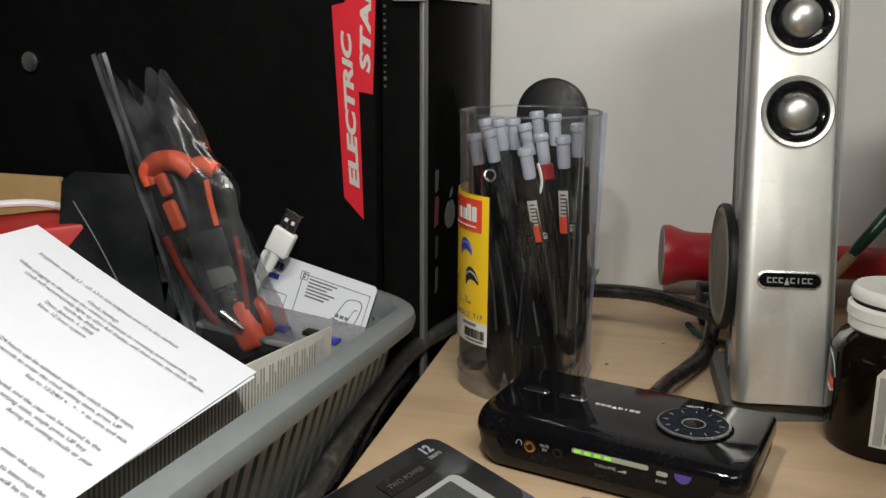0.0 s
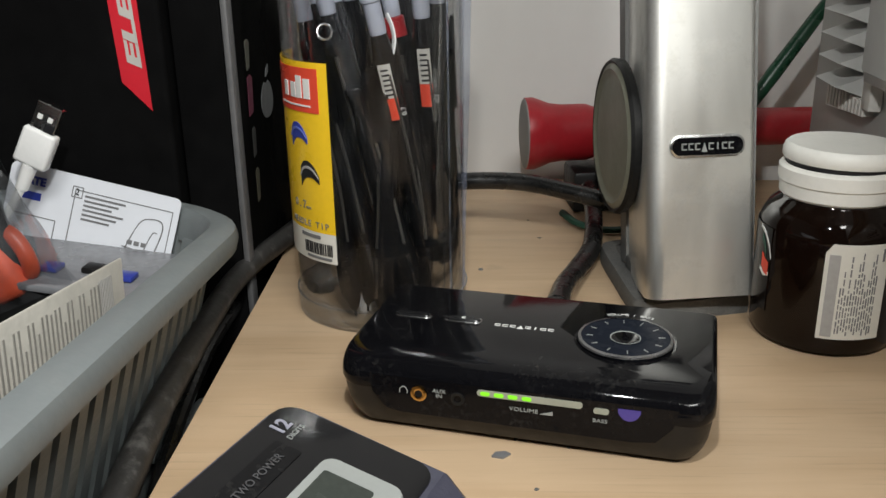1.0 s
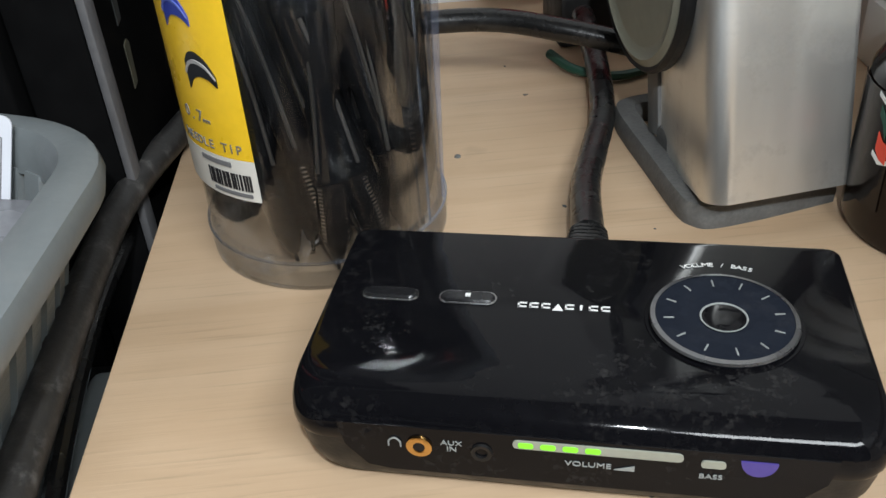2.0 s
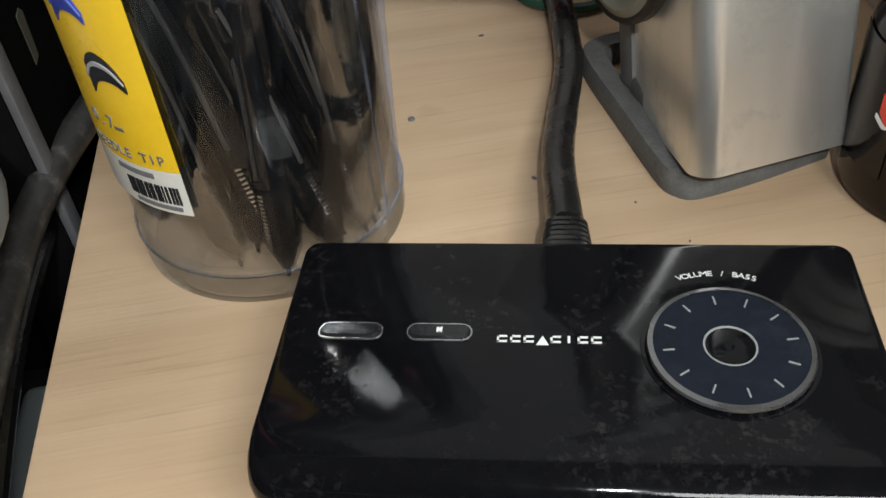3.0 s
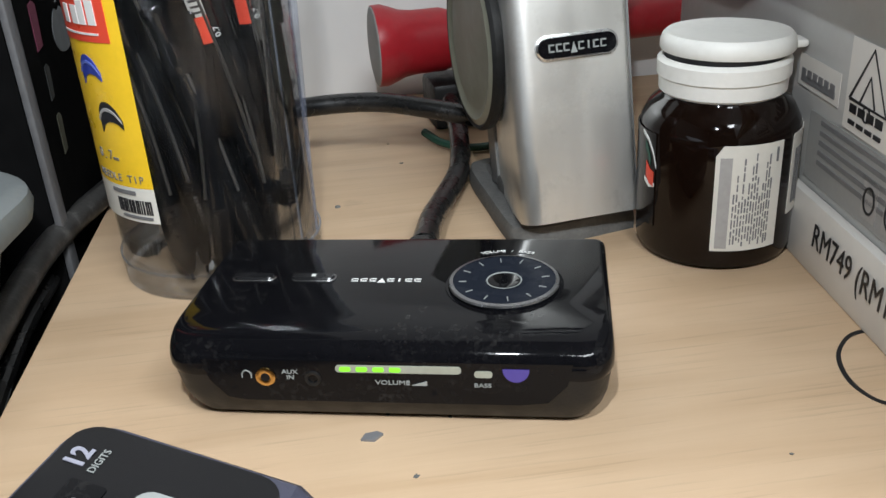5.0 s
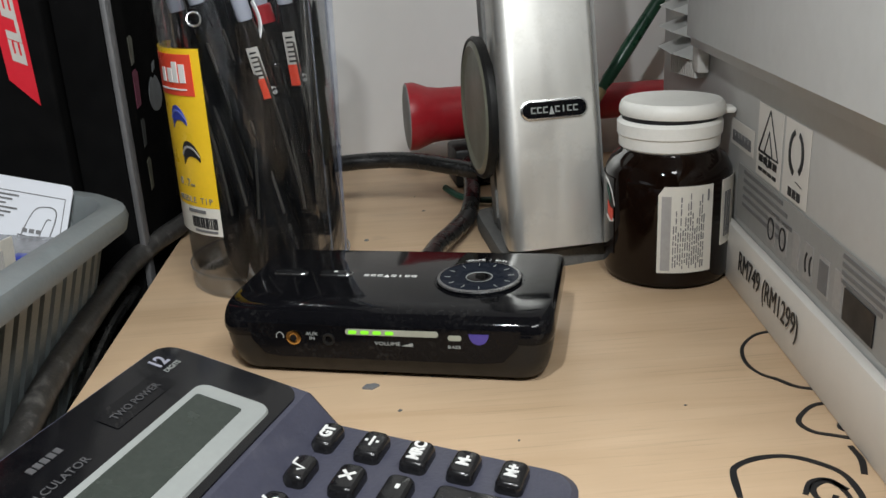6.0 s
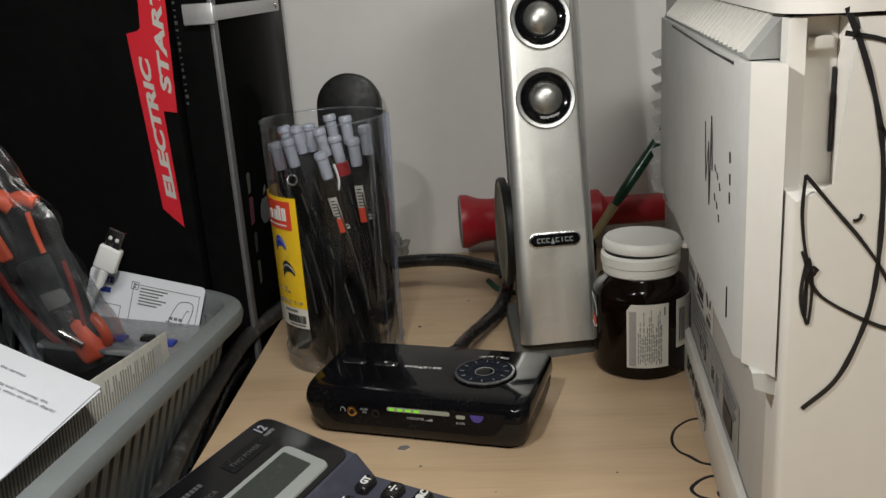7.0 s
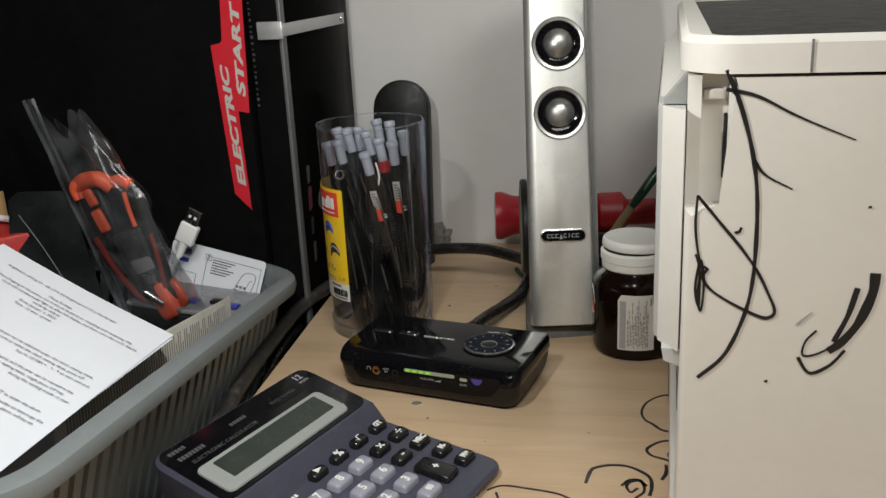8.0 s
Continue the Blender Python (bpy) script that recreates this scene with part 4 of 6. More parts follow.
def stand(top, bottom, spin=0.0):
    """A pen from foot to button, stretched to its own length."""
    t, b = Vector(top), Vector(bottom)
    up = (t - b).normalized()
    side = (Vector((1, 0, 0)) - up * up.x).normalized()
    m = Matrix((side, up.cross(side), up)).transposed().to_4x4()
    m.translation = b
    return m @ pose(0, 0, 0, 0, 0, spin) @ Matrix.Diagonal((1, 1, (t - b).length / 0.1484, 1))


plain = pen()
labelled = pen(sticker=True)
collared = pen(collar=True)
dark = pen(cap=PEN_BLACK)
tops = [(0.045, 0.540, 0.156), (0.055, 0.526, 0.153), (0.061, 0.556, 0.156), (0.069, 0.560, 0.156), (0.053, 0.566, 0.155), (0.0735, 0.5175, 0.151), (0.084, 0.572, 0.159), (0.084, 0.545, 0.156), (0.094, 0.566, 0.158), (0.0950, 0.5215, 0.154), (0.104, 0.530, 0.156), (0.076, 0.548, 0.154), (0.060, 0.545, 0.130), (0.080, 0.560, 0.128), (0.070, 0.535, 0.127), (0.095, 0.548, 0.131), (0.052, 0.552, 0.133), (0.063, 0.521, 0.125), (0.080, 0.521, 0.122), (0.086, 0.524, 0.126), (0.048, 0.533, 0.124), (0.106, 0.541, 0.128)]
feet = [(0.066, 0.546), (0.079, 0.537), (0.084, 0.566), (0.077, 0.559), (0.081, 0.570), (0.1015, 0.5285), (0.101, 0.566), (0.103, 0.547), (0.100, 0.559), (0.1045, 0.5335), (0.110, 0.546), (0.111, 0.544), (0.088, 0.530), (0.062, 0.534), (0.092, 0.560), (0.072, 0.545), (0.070, 0.524), (0.085, 0.522), (0.068, 0.520), (0.098, 0.524), (0.056, 0.530), (0.109, 0.552)]
first = {}
for k, (tp, ft) in enumerate(zip(tops, feet)):
    src = collared if k == 7 else labelled if k in (5, 9) else dark if k > 11 else plain
    foot_at = Vector((ft[0] + 0.0065 - 0.0785, ft[1] - 0.0015 - 0.5525))
    foot_at *= min(1.0, 0.0345 / foot_at.length)
    m = stand(tp, (foot_at.x + 0.0785, foot_at.y + 0.5525, 0.0030), (37 * k) % 110 - 55 if src in (plain, dark) else 0)
    if src in first:
        copy_thing(src, m)
    else:
        src.matrix_world = m
        first[src] = 1
solid("price_string", tube(B(), [(0.0815, 0.5235, 0.141), (0.083, 0.5195, 0.136), (0.0835, 0.5185, 0.130), (0.0815, 0.5175, 0.122), (0.080, 0.5165, 0.113)], 0.0007, 6, 5, 2.0), USB_WHITE, pose(0, 0, 0), "thin white string tag among the pens", "tag")
solid("wire_ring", tube(B(), [(0.0545 + 0.0030 * math.cos(t), 0.5135 + 0.0008 * math.sin(t), 0.136 + 0.0030 * math.sin(t)) for t in (2 * math.pi * i / 12 for i in range(13))], 0.0005, 6, 1), STEEL, pose(0, 0, 0), "small wire ring among the pens", "ring")

# ---- things behind the tub, along the wall ----
PAD = pose(0.101, 0.708, 0.0, -7, 0, -14)
pad = B()
prof = [(-0.0275, 0.001)] + [(-0.0275 * math.cos(a) * 1.0, 0.152 + 0.0275 * math.sin(a)) for a in (math.pi * i / 18 for i in range(19))] + [(0.0275, 0.001)]
loft(pad, [[Vector((x * k, y, 0.001 + (z - 0.001) * (1 - (1 - k) * 0.15))) for x, z in prof] for y, k in ((-0.007, 0.9), (-0.0055, 0.98), (-0.003, 1.0), (0.006, 1.0), (0.0075, 0.96))])
solid("black_stand", pad, MATT_BLACK, PAD, "black round-topped plastic stand against the wall", "stand")
TM = Matrix.Translation((0.189, 0.6905, 0.0480)) @ pose(0, 0, 0, 0, 90, ROOM + 8)
torch = thing("torch", TM, "red plastic torch lying along the wall", "torch")
part("head", lathe(B(), [(0.0195, 0.0), (0.0230, 0.0008), (0.0232, 0.006), (0.0212, 0.0115), (0.0192, 0.0165), (0.0182, 0.024), (0.0182, 0.040), (0.0165, 0.045)], 40), RED, torch, "red flared torch head")
part("lens_rim", lathe(B(), [(0.0001, -0.0002), (0.0190, -0.0004), (0.0222, 0.0002), (0.0228, 0.0014)], 40), LABEL_GREY, torch, "grey rim")
part("barrel", lathe(B(), [(0.0160, 0.0451), (0.0160, 0.095), (0.0190, 0.099), (0.0195, 0.120), (0.0125, 0.126), (0.0120, 0.190), (0.0100, 0.195)], 36), RED, torch)
solid("black_adapter", box(B(), (0, 0, 0), (0.085, 0.034, 0.027), 0.003, 2), MATT_BLACK, pose(0.215, 0.665, 0.0, 0, 0, ROOM + 8), "black power adapter under the red torch", "adapter")
BR0, BR1 = Vector((0.284, 0.628, 0.036)), Vector((0.352, 0.628, 0.128))
bq = (BR1 - BR0).to_track_quat("Z", "Y").to_matrix().to_4x4()
brush = thing("paint_brush", Matrix.Translation(BR0 - (BR1 - BR0) * 0.36) @ bq, "green-handled brush leaning behind the jar", "brush")
part("handle", lathe(B(), [(0.0030, 0.078), (0.0042, 0.085), (0.0046, 0.110), (0.0040, 0.150), (0.0030, 0.185), (0.0015, 0.190)], 14), GREEN_PEN, brush, "dark green lacquered handle")
part("worn_end", lathe(B(), [(0.0028, 0.046), (0.0036, 0.052), (0.0040, 0.0778)], 14), BARE_WOOD, brush, "bare worn wood")
part("bristles", lathe(B(), [(0.0016, 0.0), (0.0030, 0.012), (0.0030, 0.0459)], 12), MATT_BLACK, brush)
random.seed(7)
bm = B()
bmesh.ops.create_icosphere(bm, subdivisions=4, radius=1.0)
for v in bm.verts:
    n = noise.fractal(v.co * 2.2, 0.7, 2.0, 5)
    v.co = Vector((v.co.x * 0.019, v.co.y * 0.012, max(v.co.z * 0.015 + 0.0135, 0.0))) * (1 + 0.28 * n)
for v in bm.verts:
    v.co.z = max(v.co.z, 0.0)
solid("dust_wad", bm, FOAM, pose(0.128, 0.742, 0.0), "wad of grey dust and lint by the wall", "dust wad")

# ---- basket ----
BK = pose(0.018, 0.577, 0.0447, -5.5, 4.0, -12.5)
BWID, BLEN, BHI = 0.235, 0.43, 0.105
basket = thing("basket", BK, "grey plastic storage basket with slatted sides, full of odds and ends", "basket")


def bk_loop(inset, z, r=0.055, n=10):
    return [Vector((x - BWID / 2, y - BLEN / 2, z)) for x, y in rrect(BWID - 2 * inset, BLEN - 2 * inset, max(0.008, r - inset), n)]


rim = B()
sec = ((0.010, -0.014), (0.0005, -0.0125), (-0.0035, -0.0095), (-0.0045, -0.004), (-0.003, 0.0), (0.002, 0.0022), (0.008, 0.0012), (0.0105, -0.003), (0.0108, -0.014))
rows = [[rim.verts.new(p) for p in bk_loop(i, z)] for i, z in sec]
for a, b in zip(rows, rows[1:] + rows[:1]):
    for i in range(len(a)):
        rim.faces.new((a[i], a[(i + 1) % len(a)], b[(i + 1) % len(b)], b[i]))
part("rim", rim, BASKET, basket, "rolled grey rim")
foot_b = B()
rows = [[foot_b.verts.new(p) for p in bk_loop(i, z)] for i, z in ((0.0285, -BHI + 0.006), (0.026, -BHI + 0.014), (0.0245, -BHI + 0.014), (0.0265, -BHI + 0.005), (0.032, -BHI))]
for a, b in zip(rows, rows[1:]):
    for i in range(len(a)):
        foot_b.faces.new((a[i], a[(i + 1) % len(a)], b[(i + 1) % len(b)], b[i]))
foot_b.faces.new(rows[-1])
part("base", foot_b, BASKET, basket)
path_t = [Vector((*p.xy, 0)) for p in bk_loop(0.0095, 0, n=8)]
path_b = [Vector((*p.xy, 0)) for p in bk_loop(0.0255, 0, n=8)]
lens = [0.0]
for i in range(len(path_t)):
    lens.append(lens[-1] + (path_t[(i + 1) % len(path_t)] - path_t[i]).length)
total, pitch = lens[-1], 0.0128
count = int(total / pitch)
slat_bm = box(B(), (-0.0038, -0.0020, 0.0), (0.0038, 0.0020, 1.0))
slat_me = bpy.data.meshes.new("slat")
slat_bm.to_mesh(slat_me)
slat_bm.free()
slat_me.materials.append(BASKET)
for k in range(count):
    s = total * k / count
    i = max(j for j in range(len(lens) - 1) if lens[j] <= s)
    f = (s - lens[i]) / max(1e-9, lens[i + 1] - lens[i])
    t = path_t[i].lerp(path_t[(i + 1) % len(path_t)], f) + Vector((0, 0, -0.0125))
    b = path_b[i].lerp(path_b[(i + 1) % len(path_b)], f) + Vector((0, 0, -BHI + 0.008))
    along = (path_t[(i + 1) % len(path_t)] - path_t[i]).normalized()
    up = t - b
    m = Matrix((along, up.normalized().cross(along), up)).transposed().to_4x4()
    m.translation = b
    ob = new("slat", slat_me)
    ob.parent = basket
    ob.matrix_basis = m
solid("storage_box", box(B(), (-0.30, -0.42, -0.70), (0.005, 0.03, -0.068), 0.006), MATT_BLACK, pose(0.0, 0.556, 0.0, 0, 0, -17), "black storage box under the basket beside the desk", "storage box")

solid("grey_tray", box(B(), (-0.164, 0.36, -0.0675), (-0.1425, 0.54, -0.048), 0.005, 3), BASKET, RM, "grey plastic tray wedged beside the desk edge", "tray")

# ---- basket contents ----
A, Bc = Vector((-0.046, 0.377, 0.0715)), Vector((-0.150, 0.407, 0.128))
PM = axes(Bc, A - Bc, (0.12, 0.97, 0.07))
PW = (A - Bc).length


def sheet(w, h, sag, z0, dx=0.0, n=10):
    bm = B()
    top = [[bm.verts.new((dx + w * i / n, -h * j / n, z0 - sag * math.sin(math.pi * i / n) * 0.5 - sag * (j / n) ** 2)) for i in range(n + 1)] for j in range(n + 1)]
    low = [[bm.verts.new(v.co - Vector((0, 0, 0.0003))) for v in row] for row in top]
    for g, flip in ((top, 1), (low, 0)):
        for j in range(n):
            for i in range(n):
                q = (g[j][i], g[j][i + 1], g[j + 1][i + 1], g[j + 1][i])
                bm.faces.new(q if not flip else q[::-1])
    edge = [(j, 0) for j in range(n + 1)] + [(n, i) for i in range(1, n + 1)] + [(j, n) for j in range(n - 1, -1, -1)] + [(0, i) for i in range(n - 1, 0, -1)]
    for (a, b), (c, d) in zip(edge, edge[1:] + edge[:1]):
        bm.faces.new((top[a][b], top[c][d], low[c][d], low[a][b]))
    return bm


for k in range(2):
    leaf = thing("paper_sheet", PM @ pose(0.0012 * k, -0.0006 * k, -0.0009 * k, 0, 0, -0.8 * k), "white printed instruction sheet resting on the basket", "paper", "loose instruction sheets")
    part("sheet", sheet(PW, 0.20, 0.003, 0), PAPER, leaf)
    if k == 0:
        words = [(0.012, 0.0165, "brightness setting L3 - L0, L3 is the brightest and L0 is the darkest"), (0.005, 0.0245, "Clock Settings"), (0.001, 0.0285, "When plugging in the power (no memory battery) or resetting and restarting, the"),
                 (0.001, 0.0325, "clock will automatically light up after full display, and then enter the clock display"), (0.001, 0.0365, "mode by default"), (0.001, 0.0405, "Date: January 1, 2020"), (0.001, 0.0445, "Time: 12 hour system"),
                 (0.001, 0.072, "12/24 hours can be selected under the clock setting state,"), (0.001, 0.076, "hold 2 seconds to enter the clock setting state, press UP"), (0.001, 0.080, "key to 12/24H + . + . + to save and exit"),
                 (0.001, 0.090, "is displayed, and the year can be viewed in the"), (0.001, 0.094, "clock state setting state, single press UP key"), (0.001, 0.098, "during the setting mode or year"), (0.001, 0.105, "minimum 2000"),
                 (0.001, 0.113, "1 and SET to enter the alarm"), (0.001, 0.119, "in order to interrupt the"), (0.001, 0.123, "then the alarm will be on")]
        for k2, (x, y, ws) in enumerate(words):
            tx = lettering("print_line", ws, 0.0028, PAPER_INK, leaf, pose(PW - (0.030 if k2 == 0 else 0.055 if k2 in (1, 4, 5, 6, 13) else 0.006 + 0.003 * (k2 % 3)), -y, 0.0), align="RIGHT", thick=0.0, bold=0.00002)
            for v in tx.data.vertices:
                v.co.z += 0.0007 - 0.003 * math.sin(math.pi * min(1, v.co.x / PW)) * 0.5 - 0.003 * (v.co.y / 0.2) ** 2

# a worn card leaning inside the basket
CM = axes((-0.032, 0.485, 0.056), (-0.30, -0.95, 0.10), (0.0, 0.0, 1.0))
card2 = thing("worn_card", CM, "worn grey cardboard sleeve with faint print in the basket", "card")
part("sleeve", box(B(), (0.0, -0.075, -0.0012), (0.20, 0.0, 0.0), 0.0003), CARDBOARD, card2)
bm = B()
for k in range(64):
    xk, lo_k, hi_k = 0.020 + k * 0.0027, -0.060 + 0.010 * abs(math.sin(k * 2.1)), -0.005 - 0.008 * abs(math.sin(k * 1.3)) * (k % 3 == 0)
    for za, zb in ((0.0001, 0.0003), (-0.0016, -0.0013)):
        box(bm, (xk, lo_k, za), (xk + 0.0009, hi_k, zb))
part("faint_print", bm, mat("faint_grey_print", (0.24, 0.23, 0.21), 0.7), card2)
bm = B()
for k in range(9):
    box(bm, (0.010 + k * 0.0012, -0.022, -0.0016), (0.0104 + k * 0.0012, -0.004, -0.0013))
    box(bm, (0.010 + k * 0.0012, -0.022, 0.0001), (0.0104 + k * 0.0012, -0.004, 0.0003))
part("barcode", bm, LABEL_GREY, card2)
# a pale card lining the slatted side
LM = BK @ pose(-0.014, -0.12, -0.014, 0, 9, 0)
solid("side_card", box(B(), (-0.0012, -0.26, -0.075), (0.0, 0.0, 0.0), 0.0003), CARDBOARD, LM, "pale cardboard sheet standing along the basket side", "card")
# instruction card with a drawing
IM = axes((-0.014, 0.563, 0.0555), (0.95, -0.30, -0.225), (0.06, 0.28, 0.96))
icard = thing("instruction_card", IM, "white instruction card with line drawings standing in the basket", "card")
part("card", prism(B(), [(x - 0.042, y - 0.0275) for x, y in rrect(0.084, 0.055, 0.003, 4)], -0.0006, 0.0, None), PAPER, icard)


def frame_lines(x0, y0, x1, y1, w=0.0005):
    bm = B()
    for a, b in (((x0, y0), (x1, y0)), ((x1, y0), (x1, y1)), ((x1, y1), (x0, y1)), ((x0, y1), (x0, y0))):
        stroke(bm, [a, b], w, None, 1)
    return bm


part("drawn_frame", frame_lines(-0.051, -0.007, -0.003, -0.055), PRINT_GREY, icard)
part("drawn_frame", frame_lines(-0.0525, -0.0055, -0.0475, -0.0105), PRINT_GREY, icard)
lettering("lettering", "2", 0.0045, INK, icard, pose(-0.050, -0.008, 0.0003))
bm = B()
for k in range(6):
    box(bm, (-0.046, -0.0095 - k * 0.0022, 0.0), (-0.026 - 0.003 * (k % 3), -0.0086 - k * 0.0022, 0.0003))
part("print_lines", bm, PRINT_GREY, icard)
lettering("lettering", "BATE", 0.0052, BLUE, icard, pose(-0.072, -0.0075, 0.0003), bold=0.0003)
part("print_lines", box(B(), (-0.079, -0.0165, 0.0), (-0.067, -0.0128, 0.0003)), BLUE, icard)
part("drawn_frame", frame_lines(-0.080, -0.024, -0.058, -0.050), PRINT_GREY, icard)
bm = B()
stroke(bm, [(-0.024, -0.034), (-0.018, -0.016), (-0.012, -0.0125), (-0.007, -0.0135), (-0.0065, -0.020), (-0.010, -0.036)], 0.0006)
stroke(bm, [(-0.015, -0.035), (-0.011, -0.020), (-0.0085, -0.0185)], 0.0005)
stroke(bm, [(-0.024, -0.028), (-0.012, -0.029)], 0.0005)
for k in range(3):
    box(bm, (-0.022 + k * 0.0035, -0.0265, 0.0), (-0.0195 + k * 0.0035, -0.0245, 0.0003))
part("line_drawing", bm, PRINT_GREY, icard)
# grey clear-lidded box below the card
gb = axes((-0.020, 0.548, 0.032), (0.95, -0.31, -0.1), (0.3, 0.95, 0.0))
gbox = thing("parts_box", gb, "small clear-lidded parts box in the basket", "box")
part("body", box(B(), (-0.09, -0.045, -0.035), (0.005, 0.004, -0.004), 0.002), MATT_BLACK, gbox)
part("lid", box(B(), (-0.092, -0.047, -0.0035), (0.007, 0.006, 0.0), 0.001), mat("frosted_lid", (0.20, 0.205, 0.22), 0.25, var=0.2, scale=50), gbox, "frosted lid")
for k in range(5):
    part("catch", box(B(), (-0.08 + k * 0.017, -0.034 + 0.004 * (k % 2), 0.0004), (-0.072 + k * 0.017, -0.026 + 0.004 * (k % 2), 0.003), 0.0008), MATT_BLACK if k % 2 else BLUE, gbox)

# white lead with its plug
UA = Vector((0.011, 0.0, 0.0215)).normalized()
UM = axes((-0.0785, 0.563, 0.0765), (0.86, -0.25, -0.44), UA)
usb = thing("usb_cable", UM, "white usb cable with its plug sticking up from the basket", "cable")
part("plug_body", box(B(), (-0.0078, 0.0, -0.0035), (0.0078, 0.0175, 0.0035), 0.0018, 3), USB_WHITE, usb, "white plug body")
sh = part("plug_shell", box(B(), (-0.0058, 0.0175, -0.0022), (0.0058, 0.0300, 0.0022), 0.0004, 1), STEEL, usb, "steel plug shell")
for x in (-0.0035, 0.0013):
    part("contact_hole", box(B(), (x, 0.0225, 0.0021), (x + 0.0022, 0.0247, 0.0025)), WHITE_PRINT, sh)
part("inner_tongue", box(B(), (0.0008, 0.0178, 0.0021), (0.0054, 0.0215, 0.00235)), INK, sh)
part("strain_relief", lathe(B(), [(0.0028, -0.012), (0.0031, -0.006), (0.0036, 0.0002)], 14, pose(0, 0, 0, -90, 0, 0)), USB_WHITE, usb)
part("lead", tube(B(), [(0, -0.008, 0), (-0.001, -0.02, 0.0005), (-0.004, -0.035, -0.002), (-0.012, -0.052, -0.012), (-0.03, -0.058, -0.02)], 0.0021, 10), USB_WHITE, usb)

# bagged tool
BO = Vector((-0.088, 0.528, 0.022))
GM = axes_up(BO, (0.93, -0.33, 0.12), Vector((-0.158, 0.547, 0.192)) - BO)
bag = thing("bagged_tool", GM, "orange and black hand tool sealed in a crinkled clear bag", "bagged tool")
random.seed(3)


def film_sheet(z0, bulge, seed, nx=26, ny=40):
    """One side of the bag: narrower and slanted at the top, with long creases and crumples."""
    bm = B()
    g = []
    for j in range(ny + 1):
        v = j / ny
        row = []
        for i in range(nx + 1):
            u = 2 * i / nx - 1
            k = (u + 1) / 2
            left = -0.034 + 0.019 * v
            right = 0.036 - 0.006 * v + 0.006 * math.exp(-((v - 0.66) / 0.09) ** 2)
            edge = (1 - u * u) * (0.35 + 0.65 * math.sin(math.pi * min(1, v * 1.05)))
            crease = 0.0016 * noise.noise(Vector((k * 16 - v * 2 + seed, v * 2.0, 3.1))) + 0.0010 * noise.noise(Vector((k * 9 + seed, v * 17, 1.3)))
            z = z0 + bulge * edge + 0.0050 * edge * noise.noise(Vector((u * 2.2 + seed, v * 5.0, seed))) + crease
            x = left + (right - left) * k + 0.002 * noise.noise(Vector((v * 8, u, seed + 4)))
            top = 0.200 - 0.040 * min(1.0, k / 0.42) + 0.017 * math.exp(-((k - 0.74) / 0.17) ** 2) - 0.016 * max(0.0, k - 0.8) / 0.2 + 0.003 * noise.noise(Vector((u * 3, 2.2, seed)))
            row.append(bm.verts.new((x, v * top, z)))
        g.append(row)
    for j in range(ny):
        for i in range(nx):
            bm.faces.new((g[j][i], g[j][i + 1], g[j + 1][i + 1], g[j + 1][i]))
    return bm


part("bag_film", film_sheet(0.001, 0.016, 2.0), BAG_CLEAR, bag, "crinkled clear plastic film", smooth=180)
part("bag_film", film_sheet(-0.002, -0.011, 5.0), BAG_CLEAR, bag, smooth=180)
SEAM_FILM = clear_mat("bag_seam_film", tint=(0.6, 0.62, 0.65), gloss=0.05, rough=0.22, haze=0.16, haze_col=(0.36, 0.38, 0.41), scale=25)
for k, (d0, d1, dz) in enumerate(((-0.0004, 0.0040, 0.0016), (0.0038, 0.0072, 0.0004), (0.0070, 0.0106, 0.0018))):
    pleat = []
    for i in range(15):
        y = 0.200 * i / 14
        x0 = -0.0424 + 0.107 * y + 0.0006 * math.sin(i * 1.3 + k)
        yy = y - 0.3 * d0 * i / 14
        pleat.append([(x0 + d0, yy, 0.0), (x0 + (d0 + d1) / 2, yy, dz), (x0 + d1, yy, 0.0002), (x0 + (d0 + d1) / 2, yy, dz - 0.0005)])
    part("bag_seam", loft(B(), pleat), SEAM_FILM, bag, "folded grey seam of the bag", smooth=60)
GRIP_RED = mat("dark_red_grip", (0.24, 0.025, 0.018), 0.4)
part("tool_ring", tube(B(), [(-0.0145, 0.117, 0.002), (-0.0130, 0.1245, 0.003), (-0.002, 0.1270, 0.004), (0.0095, 0.1225, 0.003), (0.0135, 0.114, 0.0)], 0.0062, 14), ORANGE, bag, "orange arched handle")
part("tool_ring", tube(B(), [(0.0165, 0.1165, 0.0), (0.0235, 0.1155, 0.0005), (0.0300, 0.1090, 0.0)], 0.0048, 12), ORANGE, bag)
part("tool_pivot", tube(B(), [(0.013, 0.034, -0.002), (0.020, 0.028, -0.001), (0.022, 0.019, 0.0), (0.019, 0.011, -0.001), (0.013, 0.013, -0.002)], 0.0036, 12), mat("burnt_orange", (0.55, 0.07, 0.02), 0.45, var=0.15), bag, "orange ring by the pivot")
part("tool_blade", box(B(), (-0.002, 0.045, 0.003), (0.016, 0.074, 0.0055), 0.0008), SPEAKER_GREY, bag, "flat grey tool head")
part("tool_pin", lathe(B(), [(0.0018, 0.0), (0.0018, 0.016), (0.0009, 0.0175)], 12, pose(0.010, 0.018, 0.0095, -70, 0, 20)), STEEL, bag, "small steel pin")
part("tool_arm", tube(B(), [(-0.004, 0.120, -0.001), (-0.005, 0.095, 0.0), (-0.008, 0.07, 0.0), (-0.004, 0.04, 0.0), (0.003, 0.012, 0.0)], 0.0080, 12, 8, 0.7), MATT_BLACK, bag, "black moulded grip")
part("tool_inlay", box(B(), (-0.0085, 0.1065, 0.0035), (-0.0005, 0.1205, 0.0080), 0.0020, 3), ORANGE, bag, "orange grip inlay")
